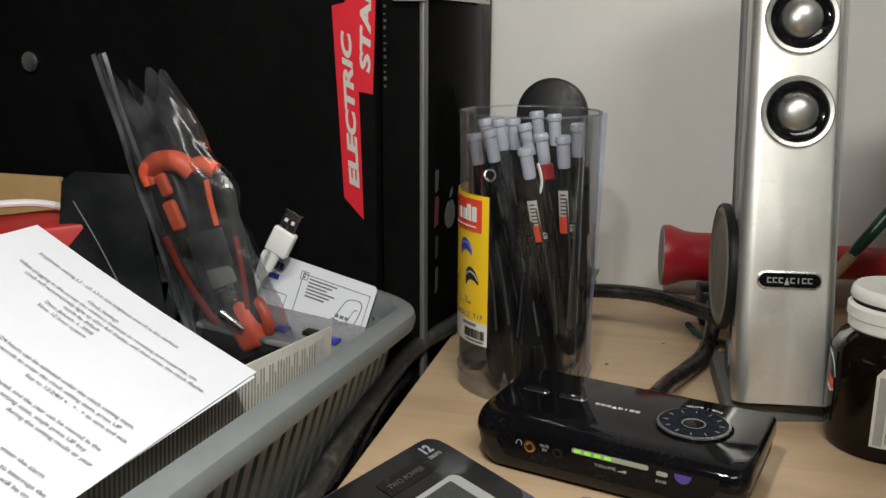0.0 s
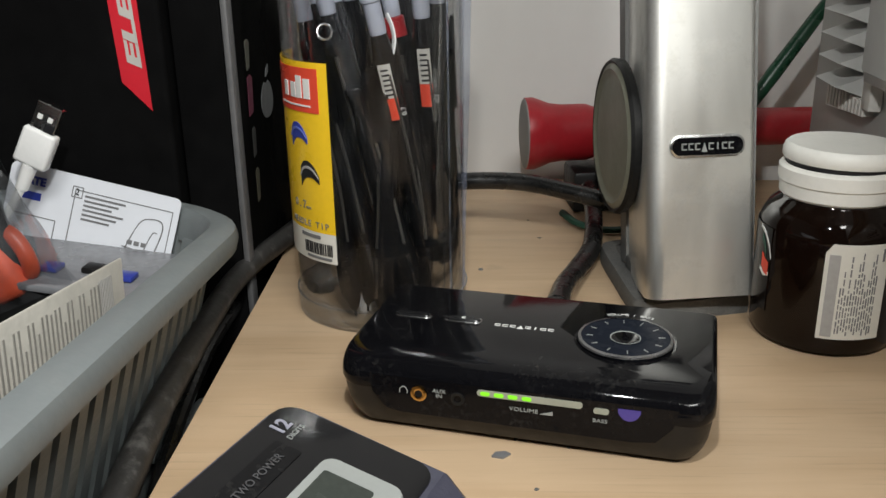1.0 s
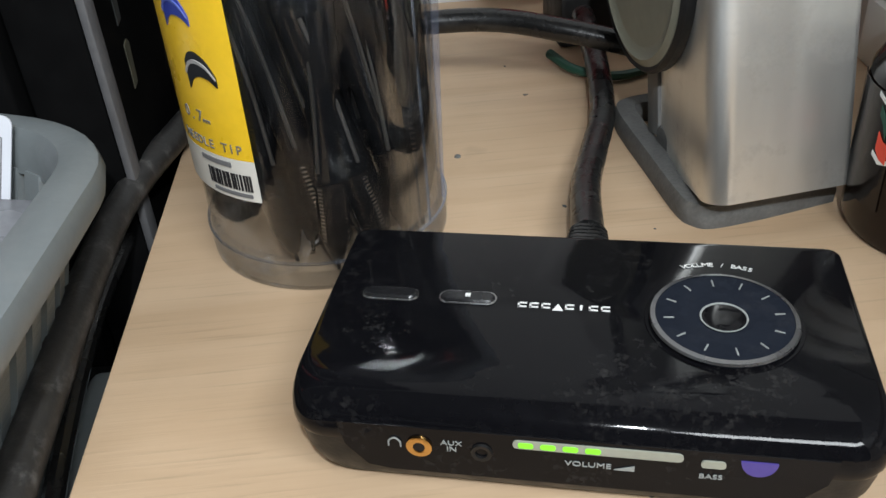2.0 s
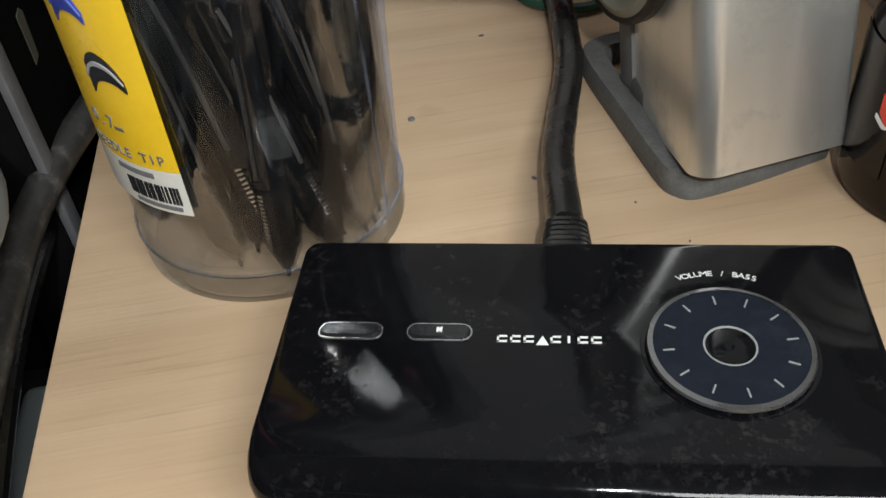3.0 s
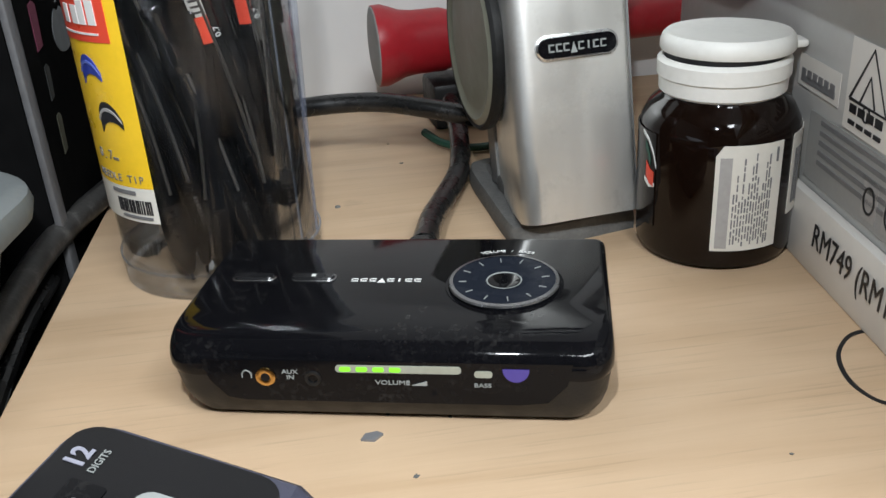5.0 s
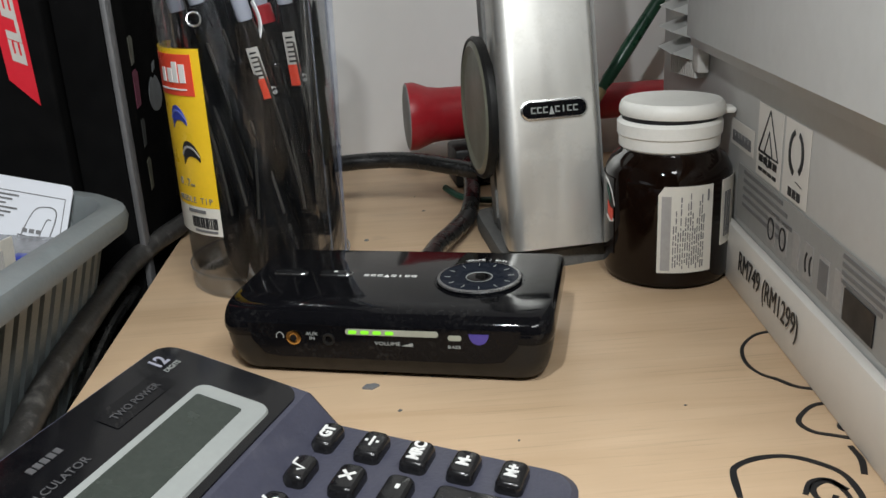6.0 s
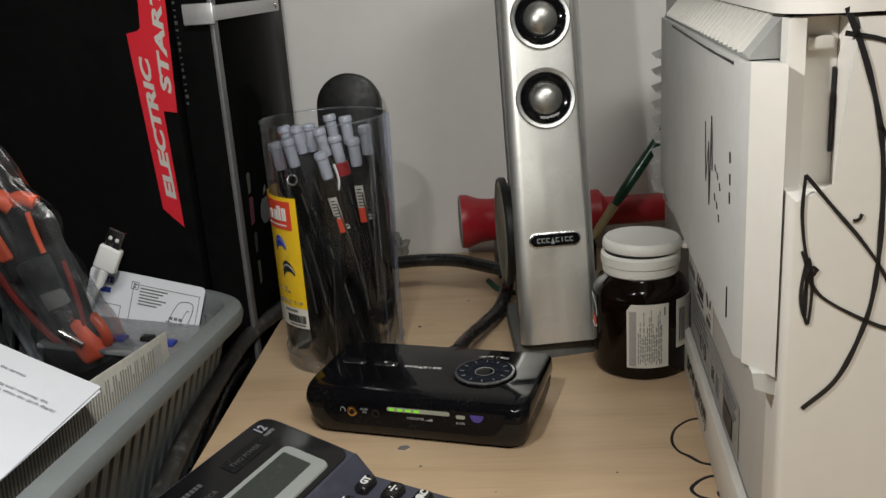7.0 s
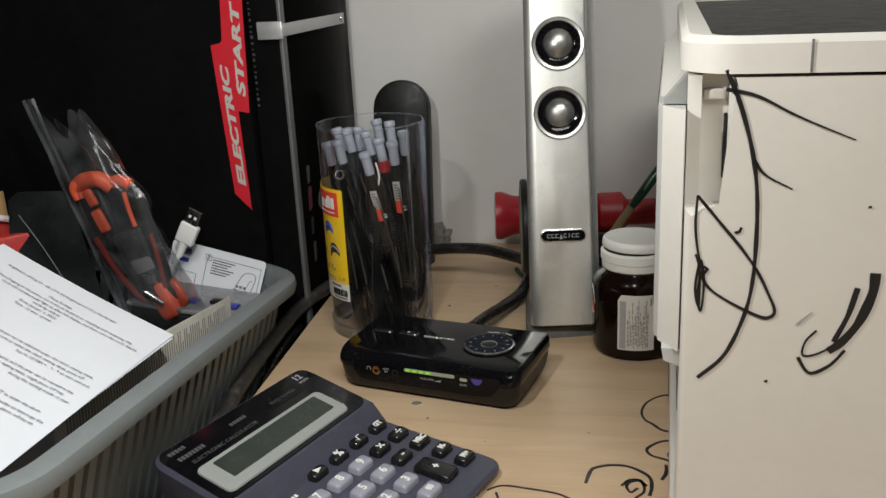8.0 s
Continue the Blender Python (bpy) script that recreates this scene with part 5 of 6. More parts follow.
part("tool_inlay", box(B(), (-0.0110, 0.0850, 0.0035), (-0.0015, 0.1040, 0.0085), 0.0024, 3), ORANGE, bag, "orange grip inlay")
part("tool_arm", tube(B(), [(0.028, 0.108, -0.002), (0.023, 0.085, -0.002), (0.018, 0.05, -0.001), (0.010, 0.015, 0.0)], 0.0070, 12, 8, 0.7), MATT_BLACK, bag, "black moulded grip")
part("tool_inlay", tube(B(), [(0.0235, 0.1065, 0.0035), (0.0210, 0.095, 0.0042), (0.0178, 0.080, 0.0038)], 0.0018, 8), ORANGE, bag, "thin orange grip inlay")
part("tool_wire", tube(B(), [(-0.0235, 0.085, 0.001), (-0.0210, 0.060, 0.002), (-0.0140, 0.030, 0.002), (-0.004, 0.010, 0.001)], 0.0024, 8), GRIP_RED, bag, "dark red wire")
part("tool_wire", tube(B(), [(0.0250, 0.070, 0.001), (0.0200, 0.045, 0.003), (0.0150, 0.028, 0.004)], 0.0018, 8), GRIP_RED, bag, "dark red wire")
part("tool_blade_plate", box(B(), (-0.0150, 0.0550, -0.003), (0.0120, 0.0800, 0.0055), 0.002, 2, pose(0, 0, 0, 0, 0, -6)), mat("dark_grey_plate", (0.045, 0.047, 0.05), 0.35, var=0.15, scale=60), bag, "dark grey plate")
part("tool_end", box(B(), (-0.002, 0.002, -0.004), (0.0180, 0.0330, 0.007), 0.005, 3, pose(0, 0, 0, 0, 0, 4)), ORANGE, bag, "orange tool end")
part("tool_jaw", box(B(), (0.006, 0.018, 0.003), (0.0110, 0.0420, 0.0085), 0.0018, 2, pose(0, 0, 0, 0, 0, 8)), MATT_BLACK, bag, "black jaw")
part("tool_pivot", lathe(B(), [(0.0040, 0.0), (0.0038, 0.003), (0.0001, 0.0034)], 18, pose(0.010, 0.0385, 0.006)), STEEL, bag, "steel pivot")
# dark pouch, red pack and white cord at the far end of the basket
DM = axes((-0.168, 0.535, 0.068), (0.98, 0.1, 0.0), (-0.24, 0.25, 0.95))
pouch = B()
prism(pouch, [(-0.038, -0.03), (0.030, -0.03), (0.012, 0.056), (0.006, 0.062), (-0.026, 0.064), (-0.034, 0.058)], -0.003, 0.0)
pch = thing("dark_pouch", DM, "dark grey glossy pouch standing in the basket", "pouch")
part("film_body", pouch, mat("dark_grey_pouch", (0.0055, 0.007, 0.0075), 0.28, var=0.3, scale=25, bump=0.05), pch)
seal = B()
stroke(seal, [(-0.027, 0.046), (-0.012, 0.020), (0.004, -0.012)], 0.0008, pose(0, 0, 0.0002), 4)
part("seal_line", seal, PRINT_GREY, pch, "thin pale seal line")
solid("red_pack", box(B(), (-0.07, -0.05, -0.05), (0.045, 0.01, 0.0), 0.003), mat("red_pack_card", (0.50, 0.03, 0.025), 0.5, var=0.2, scale=40), axes((-0.235, 0.575, 0.098), (0.9, 0.42, 0.05), (-0.42, 0.9, 0.0)), "red cardboard pack in the basket", "pack")
solid("white_cord", tube(B(), [(-0.30, 0.535, 0.103), (-0.255, 0.560, 0.106), (-0.225, 0.572, 0.1045), (-0.198, 0.565, 0.097), (-0.17, 0.55, 0.075)], 0.0026, 10), USB_WHITE, pose(0, 0, 0), "white cord lying over the red pack", "cable")
solid("cardboard_box", box(B(), (-0.20, 0.0, -0.60), (0.02, 0.006, 0.0), 0.001), BROWN, pose(-0.272, 0.652, 0.109, 0, 0, -15.2), "brown cardboard sheet standing against the cabinet", "cardboard")

# ---- calculator ----
CALC = pose(0.1259, 0.3109, 0.0, 0, 0, 55.97)
calc = thing("calculator", CALC, "slate-grey desk calculator with black and lilac keys", "calculator")
BEND, LIFT = 0.0620, 0.0715     # the key field ends, the display begins


def calc_z(y):
    """Height of the case's top: a flat key field, a short rise, then a sloping display."""
    if y < BEND:
        return 0.0090 + 0.088 * y
    if y < LIFT:
        return 0.0090 + 0.088 * BEND + (0.0255 - 0.0090 - 0.088 * BEND) * (y - BEND) / (LIFT - BEND)
    return 0.0255 + 0.235 * (y - LIFT)


X0, X1, Y0, Y1 = -0.1165, 0.0125, -0.0195, 0.1265
case = B()
outline = [(x + (X0 + X1) / 2, y + (Y0 + Y1) / 2) for x, y in rrect(X1 - X0, Y1 - Y0, 0.010, 6)]
# extra corners along the sides where the slope breaks
ring_pts = []
for (x, y), (x2, y2) in zip(outline, outline[1:] + outline[:1]):
    ring_pts.append((x, y))
    for brk in sorted((BEND, LIFT), reverse=y2 < y):
        if (y - brk) * (y2 - brk) < 0:
            ring_pts.append((x + (x2 - x) * (brk - y) / (y2 - y), brk))
cxm, cym = (X0 + X1) / 2, (Y0 + Y1) / 2
lo_loop = [(cxm + (x - cxm) * 0.95, cym + (y - cym) * 0.95, 0.0015 if y < BEND else 0.0015 + 0.16 * (y - BEND)) for x, y in ring_pts]
mid_loop = [(x, y, max(calc_z(y) * 0.55, 0.003)) for x, y in ring_pts]
up_loop = [(x, y, calc_z(y) - 0.0016) for x, y in ring_pts]
top_loop = [(cxm + (x - cxm) * 0.97, y if y in (BEND, LIFT) else cym + (y - cym) * 0.975, calc_z(y)) for x, y in ring_pts]
rows = [[case.verts.new(p) for p in loop] for loop in (lo_loop, mid_loop, up_loop, top_loop)]
for a, b in zip(rows, rows[1:]):
    for i in range(len(a)):
        case.faces.new((a[i], a[(i + 1) % len(a)], b[(i + 1) % len(b)], b[i]))
case.faces.new(rows[0][::-1])
for lo_y, hi_y in ((-1, BEND), (BEND, LIFT), (LIFT, 1)):
    case.faces.new([v for v, (x, y) in zip(rows[3], ring_pts) if lo_y <= y <= hi_y])
part("case", case, CALC_BODY, calc, "slate-grey calculator case", smooth=25)
part("stand_foot", box(B(), (X0 + 0.015, 0.100, 0.0), (X1 - 0.015, 0.110, 0.016), 0.002), MATT_BLACK, calc)
SLOPE1, SLOPE2 = math.degrees(math.atan(0.088)), math.degrees(math.atan(0.235))


def on_keys(x, y, up=0.0):
    return Matrix.Translation((x, y, calc_z(min(y, 0.0619)) + up)) @ pose(0, 0, 0, SLOPE1, 0, 0)


def on_disp(x, y, up=0.0):
    return Matrix.Translation((x, y, calc_z(max(y, 0.0716)) + up)) @ pose(0, 0, 0, SLOPE2, 0, 0)


dpan = part("display_panel", loft(B(), [[on_disp(-0.052, 0.0986, q) @ Vector((x, y, 0)) for x, y in rrect(0.1235, 0.0525, 0.007, 5)] for q in (-0.001, 0.0007)]), CALC_BLACK, calc, "glossy black display panel")
part("lcd_frame", loft(B(), [[on_disp(-0.0565, 0.0885, q) @ Vector((x, y, 0)) for x, y in rrect(0.103 - i, 0.0260 - i, 0.004, 5)] for q, i in ((0.0006, 0), (0.0016, 0.0006))]), CALC_FRAME, calc, "grey display frame")
part("lcd_screen", loft(B(), [[on_disp(-0.0545, 0.0905, q) @ Vector((x, y, 0)) for x, y in rrect(0.086, 0.0160, 0.001, 3)] for q in (0.0015, 0.0019)]), LCD, calc, "dark blank display")
part("solar_cell", loft(B(), [[on_disp(-0.023, 0.1120, q) @ Vector((x, y, 0)) for x, y in rrect(0.030, 0.009, 0.0008, 3)] for q in (0.0006, 0.0010)]), GLOSS_BLACK, calc)
lettering("lettering", "12", 0.0068, KEY_GREY, dpan, on_disp(-0.0018, 0.1185, 0.0009), bold=0.0002)
lettering("lettering", "DIGITS", 0.0026, CALC_FRAME, dpan, on_disp(-0.0012, 0.1138, 0.0009))
lettering("lettering", "TWO POWER", 0.0036, DIM_PRINT, dpan, on_disp(-0.024, 0.1115, 0.0012))
lettering("lettering", "ELECTRONIC CALCULATOR", 0.0036, DIM_PRINT, dpan, on_disp(-0.078, 0.1065, 0.0009), wide=1.1)
for x0, y0, w, h in ((-0.066, 0.1150, 0.013, 0.0024), (-0.108, 0.1195, 0.012, 0.0026), (-0.107, 0.1130, 0.019, 0.0030)):
    n = max(5, int(w / 0.0023))
    for k in range(n):
        bm = box(B(), (x0 + k * w / n, -h / 2, 0.0008), (x0 + (k + 0.75) * w / n, h / 2, 0.0011), 0, 1, Matrix.Translation((0, y0, calc_z(y0))) @ pose(0, 0, 0, SLOPE2, 0, 0))
        part("maker_mark", bm, DIM_PRINT, dpan, smooth=0)
KEY_LIST = [(0, 4, "GT", 0, 1), (-1, 4, "\u221a", 0, 1), (-2, 4, "%", 0, 1), (-3, 4, "\u25b6", 0, 1),
        (0, 3, "\u00f7", 0, 1), (-1, 3, "\u00d7", 0, 1), (-2, 3, "9", 1, 1), (-3, 3, "8", 1, 1), (-4, 3, "7", 1, 1),
        (0, 2, "MRC", 0, 1), (-1, 2, "-", 0, 1), (-2, 2, "6", 1, 1), (-3, 2, "5", 1, 1), (-4, 2, "4", 1, 1),
        (0, 1, "M-", 0, 1), (-1, 0.5, "+", 0, 2), (-2, 1, "3", 1, 1), (-3, 1, "2", 1, 1), (-4, 1, "1", 1, 1),
        (0, 0, "M+", 0, 1), (-2, 0, "00", 1, 1), (-3, 0, "0", 1, 1), (-4, 0, ".", 1, 1)]
for kx, ky, word, pale, tall in KEY_LIST:
    x, y = kx * 0.0193, ky * 0.0151
    kw, kh = (0.0150, 0.0095) if pale else (0.0138, 0.0088)
    if ky == 4:
        kw, kh = 0.0132, 0.0076
    if tall == 2:
        kh = 0.0235
    km = on_keys(x, y)
    key = part("key", loft(B(), [[km @ Vector((px, py, q)) for px, py in rrect(kw - i, kh - i, 0.0022, 4)] for q, i in ((-0.001, 0.0), (0.0024, 0.0004), (0.0036, 0.0016), (0.0040, 0.0030))]), KEY_GREY if pale else KEY_BLACK, calc, "lilac-grey key" if pale else "glossy black key")
    if word == "\u25b6":
        part("key_mark", prism(B(), [(-0.0025, -0.0022), (0.0027, 0), (-0.0025, 0.0022)], 0.0040, 0.0042, km), WHITE_PRINT, key)
    elif word == "\u221a":
        bm = B()
        stroke(bm, [(-0.0028, 0.0), (-0.0016, -0.0020), (0.0, 0.0024), (0.0028, 0.0024)], 0.0008, km @ pose(0, 0, 0.0041), 1)
        part("key_mark", bm, WHITE_PRINT, key)
    elif word == "\u00f7":
        bm = B()
        box(bm, (-0.0026, -0.0004, 0.0041), (0.0026, 0.0004, 0.0043), 0, 1, km)
        for yy in (-0.0022, 0.0014):
            box(bm, (-0.0005, yy, 0.0041), (0.0005, yy + 0.0009, 0.0043), 0, 1, km)
        part("key_mark", bm, WHITE_PRINT, key)
    elif word == "\u00d7":
        bm = B()
        for an in (45, -45):
            box(bm, (-0.0027, -0.0005, 0.0041), (0.0027, 0.0005, 0.0043), 0, 1, km @ pose(0, 0, 0, 0, 0, an))
        part("key_mark", bm, WHITE_PRINT, key)
    else:
        lettering("key_mark", word, 0.0075 if len(word) == 1 else 0.0052, WHITE_PRINT, key, km @ pose(0, 0, 0.0042), bold=0.00025, wide=0.9)
for k in range(6):
    part("maker_mark", box(B(), (-0.092 + k * 0.0024, -0.0012, 0.0001), (-0.0904 + k * 0.0024, 0.0012, 0.0004), 0, 1, on_keys(0, 0.0585)), WHITE_PRINT, calc)

# ---- printer ----
PR = pose(0.2180, 0.2159, 0, 0, 0, -17.07)
prn = thing("printer", PR, "off-white office printer scribbled over with black marker", "printer")
PW2, PD, PH = 0.40, 0.42, 0.233
part("body", box(B(), (0.0025, 0.020, 0.0), (PW2, PD, PH - 0.002), 0.003), PRINTER_GREY_SHADED, prn, "grey-white printer body, side shade put in its colour")
fr_poly = [(0.0, 0.0), (PW2, 0.0), (PW2, 0.0195), (0.0, 0.0195)]
bm = loft(B(), [[(x, y, z) for x, z in ((0.0, 0.0), (PW2, 0.0), (PW2, 0.232), (0.0165, 0.232), (0.0165, 0.1771), (0.0, 0.1771))] for y in (0.0, 0.0195)])
corner = [e for e in bm.edges if abs(e.verts[0].co.y) < 1e-6 and abs(e.verts[1].co.y) < 1e-6 and max(e.verts[0].co.x, e.verts[1].co.x) < 0.03]
bmesh.ops.bevel(bm, geom=corner, offset=0.0028, segments=4, affect="EDGES", profile=0.5)
part("front_cover", bm, PRINTER, prn, "off-white front cover")
rec = loft(B(), [[(x, y, z) for x, y in ((0.0, 0.010), (0.0055, 0.009), (0.0055, 0.0195), (0.0, 0.0195))] for z in (0.1772, 0.232)])
part("recess_edge", rec, PRINTER, prn)
part("recess_wall", loft(B(), [[(x, y, z) for x, y in ((0.0056, 0.0135), (0.0163, 0.0135), (0.0163, 0.0195), (0.0056, 0.0195))] for z in (0.1772, 0.232)]), PRINTER, prn)
part("recess_latch", box(B(), (0.0062, 0.0105, 0.2215), (0.0150, 0.0133, 0.2262), 0.0012, 3), PRINTER, prn)
part("recess_slot", box(B(), (0.0148, 0.0120, 0.1880), (0.0162, 0.0134, 0.2160), 0.0005), INK, prn, "dark slot in the recess")
rim_o = [(x + PW2 / 2 - 0.0, y + 0.1712) for x, y in rrect(PW2 + 0.006, 0.3448, 0.024, 8)]
rim_i = [(x + PW2 / 2 + 0.002, y + 0.172) for x, y in rrect(PW2 - 0.014, 0.332, 0.016, 8)]
deck = B()
rows = [[deck.verts.new((x, y, z)) for x, y in ring] for ring, z in ((rim_o, 0.2335), (rim_o, 0.2452))]
inn = [[deck.verts.new((cx0 + (x - cx0) * k, cy0 + (y - cy0) * k, z)) for x, y in rim_o] for (cx0, cy0, k, z) in ((PW2 / 2, 0.17, 0.985, 0.2482),)]
inner = [deck.verts.new((x, y, 0.2478)) for x, y in rim_i]
inner2 = [deck.verts.new((x, y, 0.2440)) for x, y in rim_i]
rows = rows + inn + [inner, inner2]
for a, b in zip(rows, rows[1:]):
    for i in range(len(a)):
        deck.faces.new((a[i], a[(i + 1) % len(a)], b[(i + 1) % len(b)], b[i]))
deck.faces.new(rows[0][::-1])
part("top_rim", deck, PRINTER, prn, "rounded off-white top rim")
part("scanner_glass", prism(B(), rim_i, 0.2441, 0.2462), GLASS_DARK, prn, "dark top panel")
part("rim_joint", box(B(), (0.0455, -0.0016, 0.2338), (0.0464, 0.004, 0.2464)), PRINT_GREY, prn)
# side door, standing proud of the side
dr = loft(B(), [[(x, y, z) for x, y in ((-0.0006, 0.004), (-0.0095, 0.0165), (-0.012, 0.0205), (-0.012, 0.300), (-0.009, 0.306), (-0.0006, 0.306))] for z in (0.111, 0.218)])
pdoor = part("side_door", dr, PRINTER_GREY_SHADED, prn, "grey-white side door standing proud, shade put in its colour")
# front chamfer takes the lighter colour for the light it catches
part("lit_door_edge", loft(B(), [[(x, y, z) for x, y in ((-0.0010, 0.0026), (-0.0100, 0.0155), (-0.0092, 0.0160), (-0.0006, 0.0040))] for z in (0.1105, 0.2185)]), PRINTER, pdoor, "door edge in the lighter front colour, as if lit")
part("door_top", loft(B(), [[(x, y0, z) for x, z in ((0.0024, 0.2186), (-0.0098, 0.2186), (-0.0098, 0.2196), (0.0010, 0.2328), (0.0024, 0.2328))] for y0 in (0.021, 0.300)]), STICKER_GREY, prn, "grey vent slope over the side door", smooth=0)
for k in range(24):
    y0 = 0.034 + k * 0.0105
    part("vent_rib", loft(B(), [[(x, yy, z) for x, z in ((-0.0092, 0.2200), (-0.0112, 0.2200), (-0.0112, 0.2216), (-0.0004, 0.2340), (0.0010, 0.2329))] for yy in (y0, y0 + 0.0015)]), PRINTER, prn, smooth=0)
part("side_ledge", loft(B(), [[(x, y0, z) for x, z in ((0.0024, 0.101), (-0.007, 0.1045), (-0.008, 0.1105), (0.0024, 0.1105))] for y0 in (0.006, 0.310)]), PRINTER_GREY_SHADED, prn)
part("side_foot_strip", box(B(), (-0.002, 0.004, 0.0), (0.0022, 0.40, 0.0285), 0.0008), PRINTER, prn, "off-white lower strip")
for k in range(9):
    zc = 0.098 + k * 0.0115
    tri_bm = B()
    loft(tri_bm, [[(x, y0, z) for x, z in ((0.0024, zc - 0.0055), (-0.013, zc), (0.0024, zc + 0.0055))] for y0 in (0.330, 0.365)])
    part("grip_rib", tri_bm, PRINTER_GREY_SHADED, prn, smooth=0)
part("rear_post", box(B(), (-0.004, 0.308, 0.09), (0.0024, 0.319, 0.21), 0.001), PRINTER, prn)
for k in range(12):
    part("louvre", box(B(), (-0.003, 0.318 + k * 0.005, 0.086 - k * 0.0004), (0.0024, 0.3205 + k * 0.005, 0.093)), PRINTER, prn)

SIDE = Matrix(((0, 0, -1, -0.0012), (-1, 0, 0, 0.015), (0, 1, 0, 0), (0, 0, 0, 1)))      # x runs to the front, y up, on the lower side
SIDE_LOW = Matrix.Translation((0.0034, 0, 0)) @ SIDE
SIDE_DOOR = Matrix.Translation((-0.0110, -0.015, 0)) @ SIDE


def sticker(x0, y0, x1, y1, material, base_m, lift=0.0):
    return prism(B(), [(x0, y0), (x1, y0), (x1, y1), (x0, y1)], lift, lift + 0.0003, base_m)


gs = part("rating_sticker", sticker(-0.232, 0.0315, -0.066, 0.0575, STICKER_GREY, SIDE_LOW), STICKER_GREY, prn, "grey rating sticker with small marks", smooth=0)
for k in range(5):
    part("print_line", sticker(-0.222, 0.0545 - k * 0.0038, -0.170 + 0.006 * (k % 3), 0.0562 - k * 0.0038, PRINT_GREY, SIDE_LOW, 0.0003), PRINT_GREY, gs, smooth=0)
for k in range(4):
    part("print_line", sticker(-0.108, 0.0545 - k * 0.003, -0.072 - 0.004 * (k % 2), 0.0560 - k * 0.003, PRINT_GREY, SIDE_LOW, 0.0003), PRINT_GREY, gs, smooth=0)
for x0, x1 in ((-0.186, -0.176), (-0.1715, -0.1615), (-0.155, -0.148), (-0.143, -0.134), (-0.128, -0.118), (-0.1135, -0.1065)):
    part("mark_field", sticker(x0, 0.034, x1, 0.0485, LABEL_GREY, SIDE_LOW, 0.0003), LABEL_GREY, gs, smooth=0)
for cxk in (-0.181, -0.1665):
    bm = B()
    stroke(bm, [(cxk + 0.0035 * math.cos(t), 0.041 + 0.0045 * math.sin(t)) for t in (2 * math.pi * i / 10 for i in range(11))], 0.0011, SIDE_LOW @ pose(0, 0, 0.0007), 3)
    part("round_mark", bm, INK, gs)
for cxk in (-0.1405, -0.1360):
    bm = B()
    stroke(bm, [(cxk + 0.002 - 0.0022 * math.cos(t), 0.041 + 0.0040 * math.sin(t)) for t in (-1.2, -0.6, 0.0, 0.6, 1.2)], 0.0010, SIDE_LOW @ pose(0, 0, 0.0007), 3)
    part("curved_mark", bm, INK, gs)
part("dark_field", sticker(-0.127, 0.0355, -0.119, 0.047, INK, SIDE_LOW, 0.0006), PRINT_GREY, gs, smooth=0)
part("dark_field", sticker(-0.104, 0.0335, -0.080, 0.0450, INK, SIDE_LOW, 0.0006), INK, gs, smooth=0)
ms = part("mark_sticker", sticker(-0.207, 0.0590, -0.176, 0.0905, PAPER, SIDE_LOW), PRINTER, prn, "pale sticker with a triangle mark", smooth=0)
bm = B()
stroke(bm, [(-0.204, 0.0700), (-0.1915, 0.0890), (-0.179, 0.0700), (-0.204, 0.0700)], 0.0012, SIDE_LOW @ pose(0, 0, 0.0004), 1)
stroke(bm, [(-0.1965, 0.0705), (-0.1915, 0.0800), (-0.1865, 0.0705)], 0.0009, SIDE_LOW @ pose(0, 0, 0.0004), 1)
stroke(bm, [(-0.1915 + 0.0025 * math.cos(t), 0.0675 + 0.0025 * math.sin(t)) for t in (2 * math.pi * i / 8 for i in range(9))], 0.0008, SIDE_LOW @ pose(0, 0, 0.0004), 2)
for k in range(4):
    box(bm, (-0.203 + k * 0.006, 0.0655, 0.0003), (-0.1985 + k * 0.006, 0.0685, 0.0006), 0, 1, SIDE_LOW)
    box(bm, (-0.203 + k * 0.006, 0.0615, 0.0003), (-0.1985 + k * 0.006, 0.0630, 0.0006), 0, 1, SIDE_LOW)
part("triangle_mark", bm, INK, ms)
qs = part("mark_sticker", sticker(-0.173, 0.0590, -0.146, 0.0905, PAPER, SIDE_LOW), PRINTER, prn, "pale sticker with a broken ring mark", smooth=0)
bm = B()
stroke(bm, [(-0.1595 + 0.0070 * math.sin(t), 0.0785 + 0.0085 * math.cos(t)) for t in (0.35, 0.9, 1.5, 2.0, 2.5)], 0.0024, SIDE_LOW @ pose(0, 0, 0.0004))
stroke(bm, [(-0.1595 - 0.0070 * math.sin(t), 0.0785 + 0.0085 * math.cos(t)) for t in (0.35, 0.9, 1.5, 2.2, 2.9)], 0.0024, SIDE_LOW @ pose(0, 0, 0.0004))
prism(bm, [(-0.1585, 0.0675), (-0.1510, 0.0665), (-0.1565, 0.0675)], 0.0003, 0.0006, SIDE_LOW)
for k in range(3):
    box(bm, (-0.1655 + k * 0.0048, 0.0605, 0.0003), (-0.162 + k * 0.0048, 0.0640, 0.0006), 0, 1, SIDE_LOW)
part("ring_mark", bm, INK, qs)
ns = part("number_sticker", sticker(-0.246, 0.0640, -0.212, 0.0760, PAPER, SIDE_LOW), PRINTER, prn, "pale sticker with small print", smooth=0)
for k in range(6):
    part("print_line", sticker(-0.243 + k * 0.0048, 0.0710, -0.2395 + k * 0.0048, 0.0675, INK, SIDE_LOW, 0.0003), PRINT_GREY, ns, smooth=0)
part("print_line", sticker(-0.243, 0.066, -0.215, 0.0685, INK, SIDE_LOW, 0.0003), PRINT_GREY, ns, smooth=0)
